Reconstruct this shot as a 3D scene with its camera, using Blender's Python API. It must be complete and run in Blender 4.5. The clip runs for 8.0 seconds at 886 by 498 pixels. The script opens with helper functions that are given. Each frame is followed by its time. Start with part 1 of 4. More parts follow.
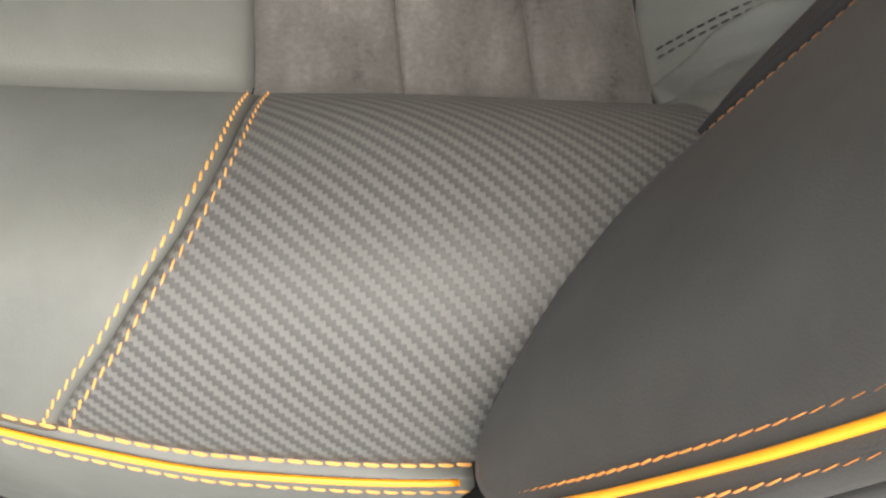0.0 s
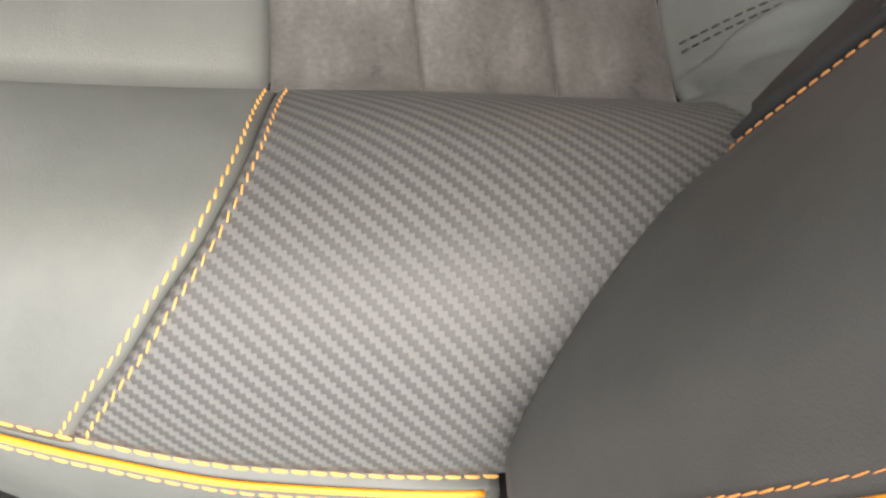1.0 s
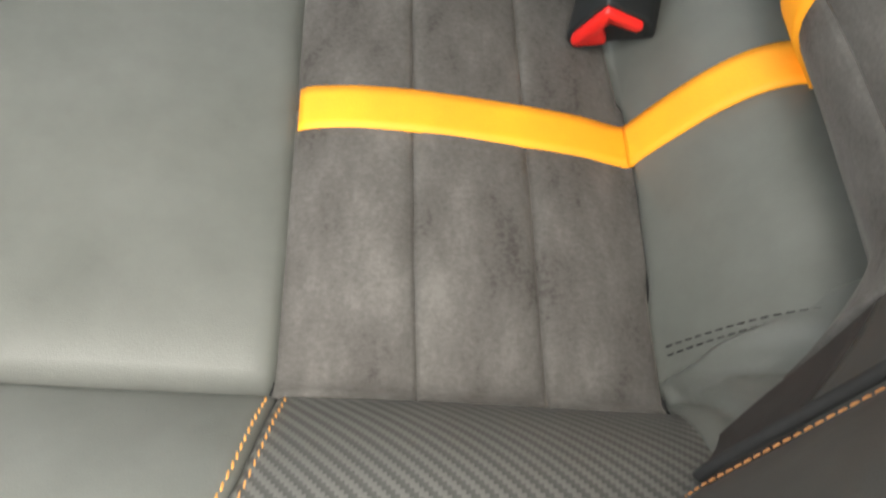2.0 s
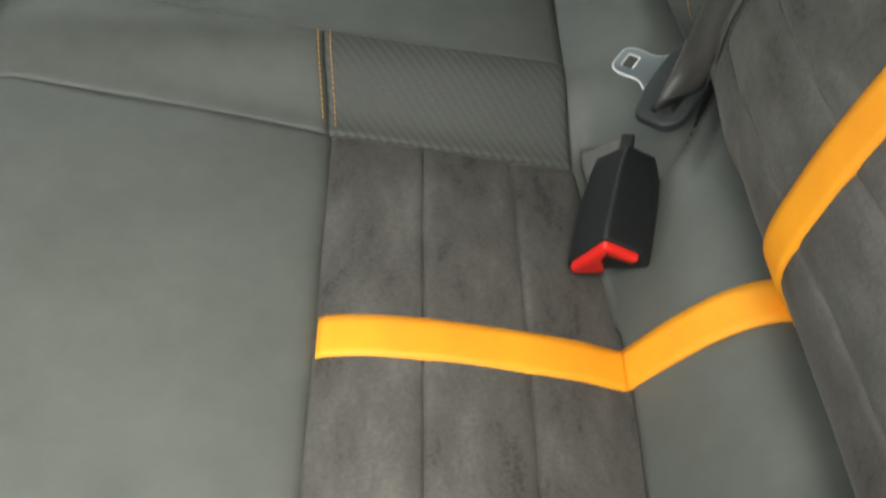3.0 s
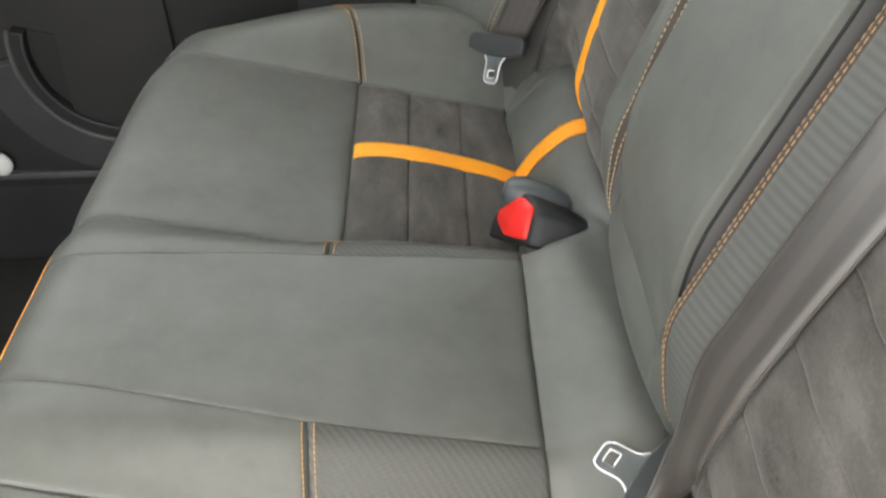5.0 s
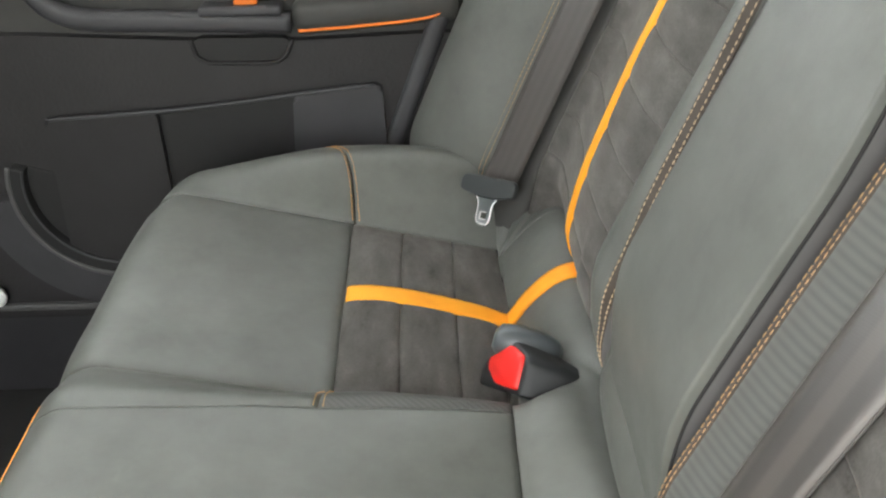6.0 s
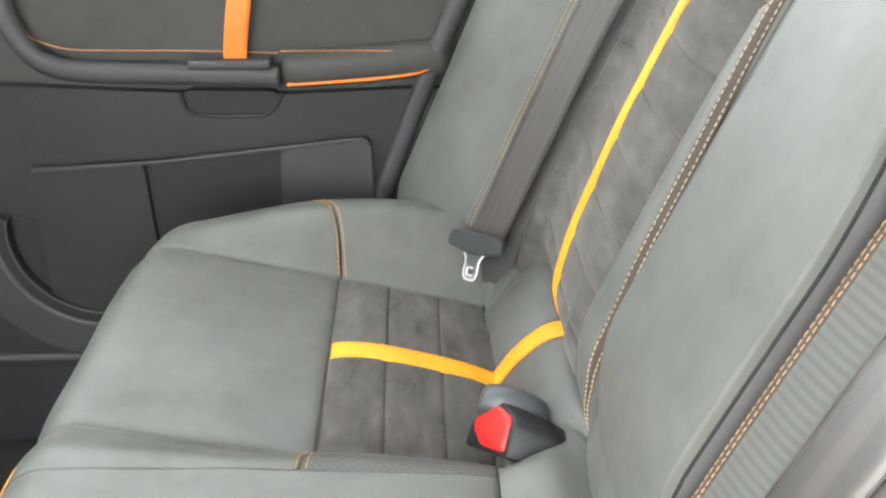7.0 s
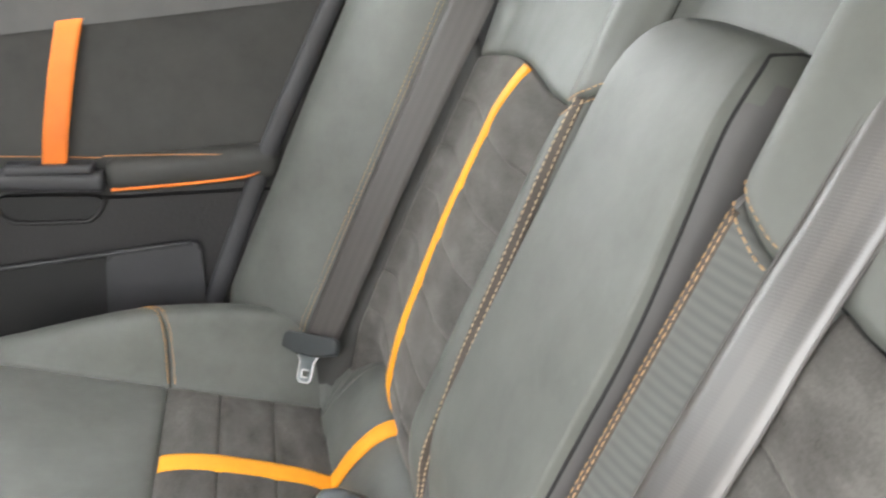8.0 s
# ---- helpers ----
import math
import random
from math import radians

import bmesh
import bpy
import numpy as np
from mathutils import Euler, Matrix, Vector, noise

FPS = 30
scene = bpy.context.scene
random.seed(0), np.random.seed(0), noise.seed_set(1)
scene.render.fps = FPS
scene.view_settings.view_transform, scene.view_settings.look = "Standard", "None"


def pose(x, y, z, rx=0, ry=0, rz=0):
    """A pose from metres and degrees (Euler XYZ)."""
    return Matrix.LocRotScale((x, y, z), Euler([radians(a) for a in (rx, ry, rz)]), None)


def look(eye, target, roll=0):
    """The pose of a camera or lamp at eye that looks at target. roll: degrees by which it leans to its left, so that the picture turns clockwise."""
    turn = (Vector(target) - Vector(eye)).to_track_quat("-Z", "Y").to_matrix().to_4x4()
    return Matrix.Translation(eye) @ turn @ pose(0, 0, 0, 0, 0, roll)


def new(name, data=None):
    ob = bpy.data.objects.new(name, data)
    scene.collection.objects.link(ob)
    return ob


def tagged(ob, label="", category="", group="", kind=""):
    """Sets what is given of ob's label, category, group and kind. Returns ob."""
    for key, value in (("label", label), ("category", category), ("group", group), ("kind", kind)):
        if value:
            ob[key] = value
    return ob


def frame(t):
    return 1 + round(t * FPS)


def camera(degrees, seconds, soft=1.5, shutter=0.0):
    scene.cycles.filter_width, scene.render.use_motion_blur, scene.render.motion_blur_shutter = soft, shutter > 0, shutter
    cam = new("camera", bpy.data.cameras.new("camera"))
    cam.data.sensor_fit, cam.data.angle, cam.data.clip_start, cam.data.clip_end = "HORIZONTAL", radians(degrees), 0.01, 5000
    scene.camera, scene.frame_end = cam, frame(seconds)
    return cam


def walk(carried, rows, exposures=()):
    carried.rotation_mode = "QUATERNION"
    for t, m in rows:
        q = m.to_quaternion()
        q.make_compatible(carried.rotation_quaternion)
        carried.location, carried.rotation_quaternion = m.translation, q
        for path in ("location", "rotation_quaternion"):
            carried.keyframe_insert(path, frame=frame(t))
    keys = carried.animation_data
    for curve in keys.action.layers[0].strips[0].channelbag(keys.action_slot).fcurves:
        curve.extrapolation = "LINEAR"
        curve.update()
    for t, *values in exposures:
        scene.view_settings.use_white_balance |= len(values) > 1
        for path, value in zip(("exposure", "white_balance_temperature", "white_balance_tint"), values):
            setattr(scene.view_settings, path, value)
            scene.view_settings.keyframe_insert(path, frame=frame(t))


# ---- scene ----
# ---- camera ----
cam = camera(50.07, 8.0, soft=2.2, shutter=0.3)
PATH = [
    (0, (-0.1209, -0.7267, 0.3779), (-0.0586, 0.1159, -1.4349), -1.10),
    (0.5, (-0.1242, -0.7213, 0.3639), (-0.0813, 0.0593, -1.4770), -2.05),
    (1, (-0.1328, -0.7105, 0.3745), (-0.0521, 0.0758, -1.4627), 0.66),
    (1.5, (-0.1013, -0.6897, 0.3967), (-0.1209, 0.2397, -1.3741), -4.17),
    (1.7, (-0.0991, -0.6704, 0.4133), (-0.1246, 0.3117, -1.3287), -3.68),
    (2.8, (-0.0996, -0.6556, 0.4675), (-0.1232, 0.6111, -1.0800), -2.62),
    (3, (-0.1002, -0.6484, 0.4811), (-0.1242, 0.6667, -1.0255), -2.53),
    (3.5, (-0.0982, -0.6306, 0.5048), (-0.1017, 0.7729, -0.9201), -1.91),
    (4, (-0.0909, -0.5848, 0.5569), (-0.0910, 0.8372, -0.8496), -2.16),
    (4.5, (-0.0878, -0.5738, 0.5674), (-0.0856, 0.9326, -0.7482), -1.89),
    (5, (-0.0904, -0.5574, 0.5853), (-0.0814, 1.0344, -0.6255), -1.63),
    (5.2, (-0.0913, -0.5636, 0.5838), (-0.0799, 1.0759, -0.5616), -1.66),
    (6.3, (-0.0821, -0.5278, 0.6267), (-0.0514, 1.2020, -0.3767), -0.94),
    (6.5, (-0.0821, -0.5260, 0.6251), (-0.0479, 1.2140, -0.3604), -0.58),
    (7, (-0.0836, -0.5265, 0.6282), (-0.0307, 1.2369, -0.3140), -0.23),
    (7.5, (-0.0631, -0.5249, 0.6193), (0.0877, 1.2919, -0.2033), 0.43),
    (8, (-0.0619, -0.5312, 0.6326), (0.3080, 1.2844, -0.1204), 1.90),
]
EXPO = [(0.0, 1.42, 6700, 12), (1.0, 1.7, 6650, 12), (1.5, 1.85, 6600, 11), (2.8, 1.4, 6550, 3), (3.5, 1.22, 6500, 2), (4.0, 2.02, 6750, 10), (4.5, 2.3, 6750, 10),
        (5.2, 2.45, 6700, 10), (6.5, 2.77, 6600, 8), (7.0, 3.28, 6500, 10), (7.5, 3.18, 6600, 12), (8.0, 2.82, 6600, 11)]
walk(cam, [(t, look(eye, target, roll)) for t, eye, target, roll in PATH], EXPO)

# ---- daylight: a bright overcast sky through the open door and the windows ----
world = bpy.data.worlds.new("overcast_sky")
scene.world = world
world.use_nodes = True
wn = world.node_tree.nodes
wl = world.node_tree.links
sky = wn.new("ShaderNodeTexSky")
sky.sky_type = "NISHITA"
sky.sun_disc = False
sky.sun_elevation = radians(67)
sky.sun_rotation = radians(185)
sky.dust_density = 6.0
sky.air_density = 1.0
hazy = wn.new("ShaderNodeMix")
hazy.data_type = "RGBA"
hazy.inputs["Factor"].default_value = 0.7
hazy.inputs["B"].default_value = (9.5, 9.7, 9.6, 1)
wl.new(sky.outputs[0], hazy.inputs["A"])
wl.new(hazy.outputs["Result"], wn["Background"].inputs["Color"])
wn["Background"].inputs["Strength"].default_value = 0.15
sun = new("sun", bpy.data.lights.new("sun", "SUN"))
sun.data.energy = 1.5
sun.data.angle = radians(30)
sun.data.color = (1.0, 0.96, 0.9)
sun.matrix_world = look((0.45, -1.0, 2.4), (0, 0, 0))

# ---- materials ----
def nodes_of(name):
    m = bpy.data.materials.new(name)
    m.use_nodes = True
    t = m.node_tree
    return m, t, t.nodes["Principled BSDF"]


def add(t, kind, **values):
    n = t.nodes.new(kind)
    for key, value in values.items():
        n.inputs[key].default_value = value
    return n


def ramp(t, source, stops):
    r = t.nodes.new("ShaderNodeValToRGB")
    while len(r.color_ramp.elements) < len(stops):
        r.color_ramp.elements.new(0.5)
    for e, (at, c) in zip(r.color_ramp.elements, stops):
        e.position, e.color = at, (*c, 1)
    t.links.new(source, r.inputs["Fac"])
    return r.outputs["Color"]


def noise_of(t, scale, detail=4.0, rough=0.55, where=None):
    n = add(t, "ShaderNodeTexNoise", Scale=scale, Detail=detail, Roughness=rough)
    if where is None:
        where = t.nodes.new("ShaderNodeTexCoord").outputs["Object"]
    t.links.new(where, n.inputs["Vector"])
    return n.outputs["Fac"]


def bump_of(t, b, height, strength, distance, after=None):
    n = add(t, "ShaderNodeBump", Strength=strength, Distance=distance)
    t.links.new(height, n.inputs["Height"])
    if after is not None:
        t.links.new(after, n.inputs["Normal"])
    t.links.new(n.outputs["Normal"], b.inputs["Normal"])
    return n.outputs["Normal"]


def leather(name, dark, light, rough=0.5, grain=1500.0, amount=0.14):
    """Coated leather: a fine pebble grain, soft wrinkles and a slightly worn sheen."""
    m, t, b = nodes_of(name)
    worn = tuple(0.72 * x for x in dark)
    c = ramp(t, noise_of(t, 13.0, 7.0, 0.66), [(0.22, worn), (0.42, dark), (0.74, light)])
    scuffs = t.nodes.new("ShaderNodeMix")
    scuffs.data_type = "RGBA"
    spots = ramp(t, noise_of(t, 17.0, 6.0, 0.7), [(0.66, (0, 0, 0)), (0.80, (0.45, 0.45, 0.45))])
    t.links.new(spots, scuffs.inputs["Factor"])
    t.links.new(c, scuffs.inputs["A"])
    scuffs.inputs["B"].default_value = (*[1.5 * x for x in light], 1)
    t.links.new(scuffs.outputs["Result"], b.inputs["Base Color"])
    r = add(t, "ShaderNodeMapRange")
    t.links.new(noise_of(t, 22.0, 4.0), r.inputs["Value"])
    r.inputs["To Min"].default_value, r.inputs["To Max"].default_value = rough - 0.10, rough + 0.12
    t.links.new(r.outputs["Result"], b.inputs["Roughness"])
    v = add(t, "ShaderNodeTexVoronoi", Scale=grain)
    t.links.new(t.nodes.new("ShaderNodeTexCoord").outputs["Object"], v.inputs["Vector"])
    first = bump_of(t, b, v.outputs["Distance"], amount, 0.0006)
    bump_of(t, b, noise_of(t, 30.0, 3.0), 0.07, 0.004, first)
    b.inputs["Specular IOR Level"].default_value = 0.5
    return m


def suede(name):
    """Suede-like microfibre: brushed patches darker and lighter, a soft nap."""
    m, t, b = nodes_of(name)
    co = t.nodes.new("ShaderNodeTexCoord").outputs["Object"]
    brush = add(t, "ShaderNodeMapping", Scale=(1.0, 0.42, 1.0), Rotation=(0.0, 0.0, -0.6))
    t.links.new(co, brush.inputs["Vector"])
    big = noise_of(t, 36.0, 5.0, 0.6, brush.outputs[0])
    comb = add(t, "ShaderNodeMapping", Scale=(0.8, 1.0, 1.0))
    t.links.new(co, comb.inputs["Vector"])
    fine = noise_of(t, 420.0, 4.0, 0.7, comb.outputs[0])
    mix = add(t, "ShaderNodeMath")
    mix.operation = "MULTIPLY_ADD"
    t.links.new(fine, mix.inputs[0])
    mix.inputs[1].default_value = 0.46
    t.links.new(big, mix.inputs[2])
    c = ramp(t, mix.outputs[0], [(0.50, (0.043, 0.0400, 0.0368)), (0.62, (0.071, 0.0672, 0.0624)), (0.78, (0.092, 0.0878, 0.0818)), (0.96, (0.126, 0.120, 0.112))])
    t.links.new(c, b.inputs["Base Color"])
    b.inputs["Roughness"].default_value = 0.95
    b.inputs["Specular IOR Level"].default_value = 0.1
    b.inputs["Sheen Weight"].default_value = 0.18
    b.inputs["Sheen Roughness"].default_value = 0.4
    b.inputs["Sheen Tint"].default_value = (0.75, 0.7, 0.65, 1)
    first = bump_of(t, b, fine, 0.35, 0.0008)
    bump_of(t, b, big, 0.15, 0.004, first)
    return m


def carbon(name, cell=0.0017, slant=0.78, stepped=0.62, waved=0.2, light=(0.106, 0.106, 0.098), dark=(0.026, 0.0255, 0.024), relief=1.0):
    """Vinyl embossed with a two-by-two twill, after the panel's own metres; the relief's shade is also painted in as
    dark cells.
    """
    m, t, b = nodes_of(name)
    uv = t.nodes.new("ShaderNodeTexCoord").outputs["UV"]
    sep = t.nodes.new("ShaderNodeSeparateXYZ")
    t.links.new(uv, sep.inputs[0])

    def calc(op, a, c=None):
        n = t.nodes.new("ShaderNodeMath")
        n.operation = op
        for k, v in enumerate((a, c)):
            if v is None:
                continue
            if isinstance(v, (int, float)):
                n.inputs[k].default_value = v
            else:
                t.links.new(v, n.inputs[k])
        return n.outputs[0]

    cells = [calc("FLOOR", calc("DIVIDE", sep.outputs[k], cell / (1.0, slant)[k])) for k in (0, 1)]
    phase = calc("DIVIDE", calc("FLOORED_MODULO", calc("ADD", cells[0], cells[1]), 4.0), 4.0)
    smooth = calc("FRACT", calc("DIVIDE", calc("ADD", sep.outputs[0], calc("MULTIPLY", sep.outputs[1], slant)), cell * 4))
    wave = calc("ABSOLUTE", calc("SUBTRACT", calc("MULTIPLY", smooth, 2.0), 1.0))
    over = calc("LESS_THAN", phase, 0.45)
    tone = calc("ADD", calc("MULTIPLY", over, stepped), calc("MULTIPLY", wave, waved))
    c = ramp(t, tone, [(0.1, light), (0.9, dark)])
    t.links.new(c, b.inputs["Base Color"])
    t.links.new(calc("SUBTRACT", 0.60, calc("MULTIPLY", tone, 0.06)), b.inputs["Roughness"])
    t.links.new(calc("ADD", 0.38, calc("MULTIPLY", tone, 0.12)), b.inputs["Specular IOR Level"])
    bump_of(t, b, calc("SUBTRACT", 1.0, tone), relief, 0.0007)
    return m


def plastic(name, colour, rough=0.5, grain=350.0, amount=0.2, metal=0.0):
    m, t, b = nodes_of(name)
    lo = tuple(c * 0.85 for c in colour)
    hi = tuple(min(1.0, c * 1.15) for c in colour)
    t.links.new(ramp(t, noise_of(t, 12.0, 5.0), [(0.3, lo), (0.7, hi)]), b.inputs["Base Color"])
    b.inputs["Roughness"].default_value = rough
    b.inputs["Metallic"].default_value = metal
    bump_of(t, b, noise_of(t, grain, 2.0), amount, 0.0006)
    return m


def webbing(name, dark, light, bands=5.0, rough=0.62, gloss=0.5):
    """Woven belt: lengthwise bands and a fine cross weave; the panel's first metre-coordinate runs across."""
    m, t, b = nodes_of(name)
    uv = t.nodes.new("ShaderNodeTexCoord").outputs["UV"]
    across = add(t, "ShaderNodeTexWave", Scale=1.0)
    across.wave_profile = "SIN"
    mp = add(t, "ShaderNodeMapping", Scale=(bands / 0.048 * 6.283 / 20, 0.0, 0.0))
    t.links.new(uv, mp.inputs["Vector"])
    t.links.new(mp.outputs[0], across.inputs["Vector"])
    c = ramp(t, across.outputs["Fac"], [(0.3, dark), (0.7, light)])
    t.links.new(c, b.inputs["Base Color"])
    b.inputs["Roughness"].default_value = rough
    b.inputs["Specular IOR Level"].default_value = gloss
    b.inputs["Coat Weight"].default_value = max(0.0, 1.8 * gloss - 1.0)
    b.inputs["Coat IOR"].default_value = 1.6
    b.inputs["Coat Roughness"].default_value = rough
    weave = add(t, "ShaderNodeTexWave", Scale=160.0)
    weave.bands_direction = "Y"
    t.links.new(uv, weave.inputs["Vector"])
    first = bump_of(t, b, weave.outputs["Fac"], 0.10, 0.0003)
    bump_of(t, b, across.outputs["Fac"], 0.3, 0.0006, first)
    t.links.new(b.inputs["Normal"].links[0].from_socket, b.inputs["Coat Normal"])
    return m


LEATHER = leather("charcoal leather", (0.091, 0.095, 0.085), (0.120, 0.125, 0.113), 0.5)
# Darker copy of the charcoal leather, with the near wing's shade in its colour.
LEATHER_SHADED = leather("charcoal leather in shade tone", (0.042, 0.041, 0.038), (0.055, 0.054, 0.050), 0.6)
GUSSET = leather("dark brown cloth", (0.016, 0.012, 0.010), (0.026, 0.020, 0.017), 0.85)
LEATHER_GLOSS = leather("smooth dark leather", (0.086, 0.083, 0.082), (0.104, 0.100, 0.099), 0.5)
SUEDE = suede("charcoal suede")
CARBON = carbon("twill embossed vinyl")
CARBON_RIB = carbon("rib embossed vinyl", 0.0015, -0.05, 0.0, 0.7, (0.098, 0.101, 0.095), (0.058, 0.060, 0.056), 0.4)
# Same vinyl with less contrast: the washed-out sheen is put into the colours.
CARBON_WASHED = carbon("twill vinyl washed by sheen", 0.0018, 0.9, 0.62, 0.2, (0.092, 0.094, 0.086), (0.052, 0.052, 0.048))
STRAP = plastic("orange strap", (0.90, 0.22, 0.03), 0.6, 600.0, 0.3)
# Steel paled in its base colour so that edges show a sky glint.
GLINT_STEEL = plastic("steel rim whitened for sky glint", (0.95, 0.95, 0.95), 0.4, 200.0, 0.0, 0.25)
ORANGE = plastic("orange ribbon", (0.98, 0.355, 0.012), 0.62, 700.0, 0.3)
PIPING = plastic("orange piping", (0.95, 0.34, 0.015), 0.42, 500.0, 0.15)
THREAD = plastic("orange thread", (0.70, 0.33, 0.075), 0.6, 900.0, 0.3)
COPPER_THREAD = plastic("copper thread", (0.50, 0.22, 0.075), 0.65, 900.0, 0.3)
ORANGE_THREAD = plastic("bright orange thread", (0.62, 0.235, 0.045), 0.6, 900.0, 0.3)
TAN_THREAD = plastic("golden thread", (0.60, 0.33, 0.11), 0.65, 900.0, 0.3)
CREAM_THREAD = plastic("cream thread", (0.54, 0.40, 0.26), 0.65, 900.0, 0.3)
PALE_THREAD = plastic("tan thread", (0.44, 0.27, 0.135), 0.65, 900.0, 0.3)
TAPE = leather("brown seam tape", (0.050, 0.038, 0.029), (0.068, 0.052, 0.040), 0.7)
DARK_THREAD = plastic("black thread", (0.02, 0.02, 0.02), 0.7, 900.0, 0.3)
SEAM = plastic("dark seam", (0.014, 0.014, 0.014), 0.8)
BLACK = plastic("black plastic", (0.009, 0.0108, 0.0118), 0.55)
GRIP = plastic("dark grey plastic", (0.030, 0.034, 0.035), 0.45)
LIT_TOP = plastic("black plastic with lit tone", (0.070, 0.080, 0.084), 0.38)
BLACK_SOFT = plastic("matt black plastic", (0.012, 0.012, 0.012), 0.7)
DOOR_SKIN = plastic("grained door plastic", (0.0165, 0.0155, 0.0160), 0.62, 240.0, 1.0)
DOOR_RAIL = plastic("dark grey door plastic", (0.038, 0.038, 0.041), 0.55, 420.0, 0.3)
SILL_GREY = plastic("grey sill plastic", (0.075, 0.075, 0.074), 0.55, 420.0, 0.3)
DOOR_CLOTH = leather("dark door leather", (0.034, 0.034, 0.031), (0.046, 0.046, 0.042), 0.62)
RED = plastic("red plastic", (0.78, 0.022, 0.018), 0.35, 300.0, 0.05)
STEEL = plastic("bright steel", (0.42, 0.47, 0.49), 0.28, 200.0, 0.05, 1.0)
BELT_DARK = webbing("charcoal webbing", (0.050, 0.044, 0.040), (0.056, 0.049, 0.045), 4.0, 0.5, 0.6)
BELT_GREY = webbing("grey webbing", (0.055, 0.046, 0.040), (0.030, 0.0255, 0.022), 2.25, 0.42, 1.0)
WHITE = plastic("white plastic", (0.8, 0.8, 0.78), 0.4)
FLAP = leather("worn grey leather", (0.13, 0.12, 0.116), (0.20, 0.19, 0.184), 0.45)
BELT_EDGE = plastic("pale woven edge", (0.075, 0.07, 0.064), 0.5, 500.0, 0.8)
CARPET = plastic("black carpet", (0.012, 0.012, 0.012), 0.95, 260.0, 1.0)
HEADLINER = plastic("pale headliner cloth", (0.55, 0.54, 0.52), 0.9, 300.0, 0.4)
PAINT = plastic("dark car paint", (0.03, 0.03, 0.032), 0.3, 20.0, 0.0)
GROUND_PALE = plastic("pale reflecting ground", (0.30, 0.295, 0.28), 0.9, 60.0, 0.8)
GLASS, gt, gb = nodes_of("window glass")
gb.inputs["Transmission Weight"].default_value = 1.0
gb.inputs["Roughness"].default_value = 0.0
gb.inputs["IOR"].default_value = 1.05
gb.inputs["Base Color"].default_value = (0.92, 0.94, 0.93, 1)


# ---- building tools ----
def mesh_part(name, verts, faces, material, parent=None, label="", uvs=None, smooth=True):
    me = bpy.data.meshes.new(name)
    me.from_pydata([tuple(v) for v in verts], [], faces)
    if smooth:
        me.polygons.foreach_set("use_smooth", [True] * len(me.polygons))
    if uvs is not None:
        layer = me.uv_layers.new(name="metres")
        index = np.empty(len(me.loops), dtype=np.int32)
        me.loops.foreach_get("vertex_index", index)
        layer.data.foreach_set("uv", np.asarray(uvs, dtype=np.float32)[index].ravel())
    me.materials.append(material)
    me.update()
    ob = new(name, me)
    ob.parent = parent
    if label:
        ob["label"] = label
    return ob


def part(name, bm, material, parent=None, label="", smooth=True):
    """Links a bmesh as one mesh object under a thing or a part."""
    me = bpy.data.meshes.new(name)
    bmesh.ops.recalc_face_normals(bm, faces=bm.faces)
    bm.to_mesh(me)
    bm.free()
    if smooth:
        me.polygons.foreach_set("use_smooth", [True] * len(me.polygons))
    me.materials.append(material)
    ob = new(name, me)
    ob.parent = parent
    if label:
        ob["label"] = label
    return ob


def thing(name, label, category, group="", kind=""):
    return tagged(new(name), label, category, group, kind)


def interp(x, xs, ys):
    return np.interp(x, xs, ys)


def smoothstep(x):
    x = np.clip(x, 0, 1)
    return x * x * (3 - 2 * x)


def soft(x, xs, ys):
    """A smooth curve through points (monotone cubic)."""
    xs, ys = np.asarray(xs, float), np.asarray(ys, float)
    d = np.diff(ys) / np.diff(xs)
    m = np.r_[d[0], np.where(d[:-1] * d[1:] > 0, 2 * d[:-1] * d[1:] / (d[:-1] + d[1:] + 1e-12), 0), d[-1]]
    x = np.clip(np.asarray(x, float), xs[0], xs[-1])
    k = np.clip(np.searchsorted(xs, x, side="right") - 1, 0, len(xs) - 2)
    h = xs[k + 1] - xs[k]
    u = (x - xs[k]) / h
    return ((1 + 2 * u) * (1 - u) ** 2 * ys[k] + u * (1 - u) ** 2 * h * m[k]
            + u * u * (3 - 2 * u) * ys[k + 1] + u * u * (u - 1) * h * m[k + 1])


def normals(surface, p, q, towards):
    e = 1e-4
    a = surface(p + e, q) - surface(p - e, q)
    b = surface(p, q + e) - surface(p, q - e)
    n = np.cross(a, b)
    n /= np.linalg.norm(n, axis=-1, keepdims=True) + 1e-12
    return n * np.where((n @ np.asarray(towards, float)) < 0, -1, 1)[..., None]


def ease(n, edges):
    """n values from 0 to 1, closer together near the two ends."""
    u = np.linspace(0, 1, n)
    return u if not edges else 0.55 * u + 0.45 * (0.5 - 0.5 * np.cos(np.pi * u))


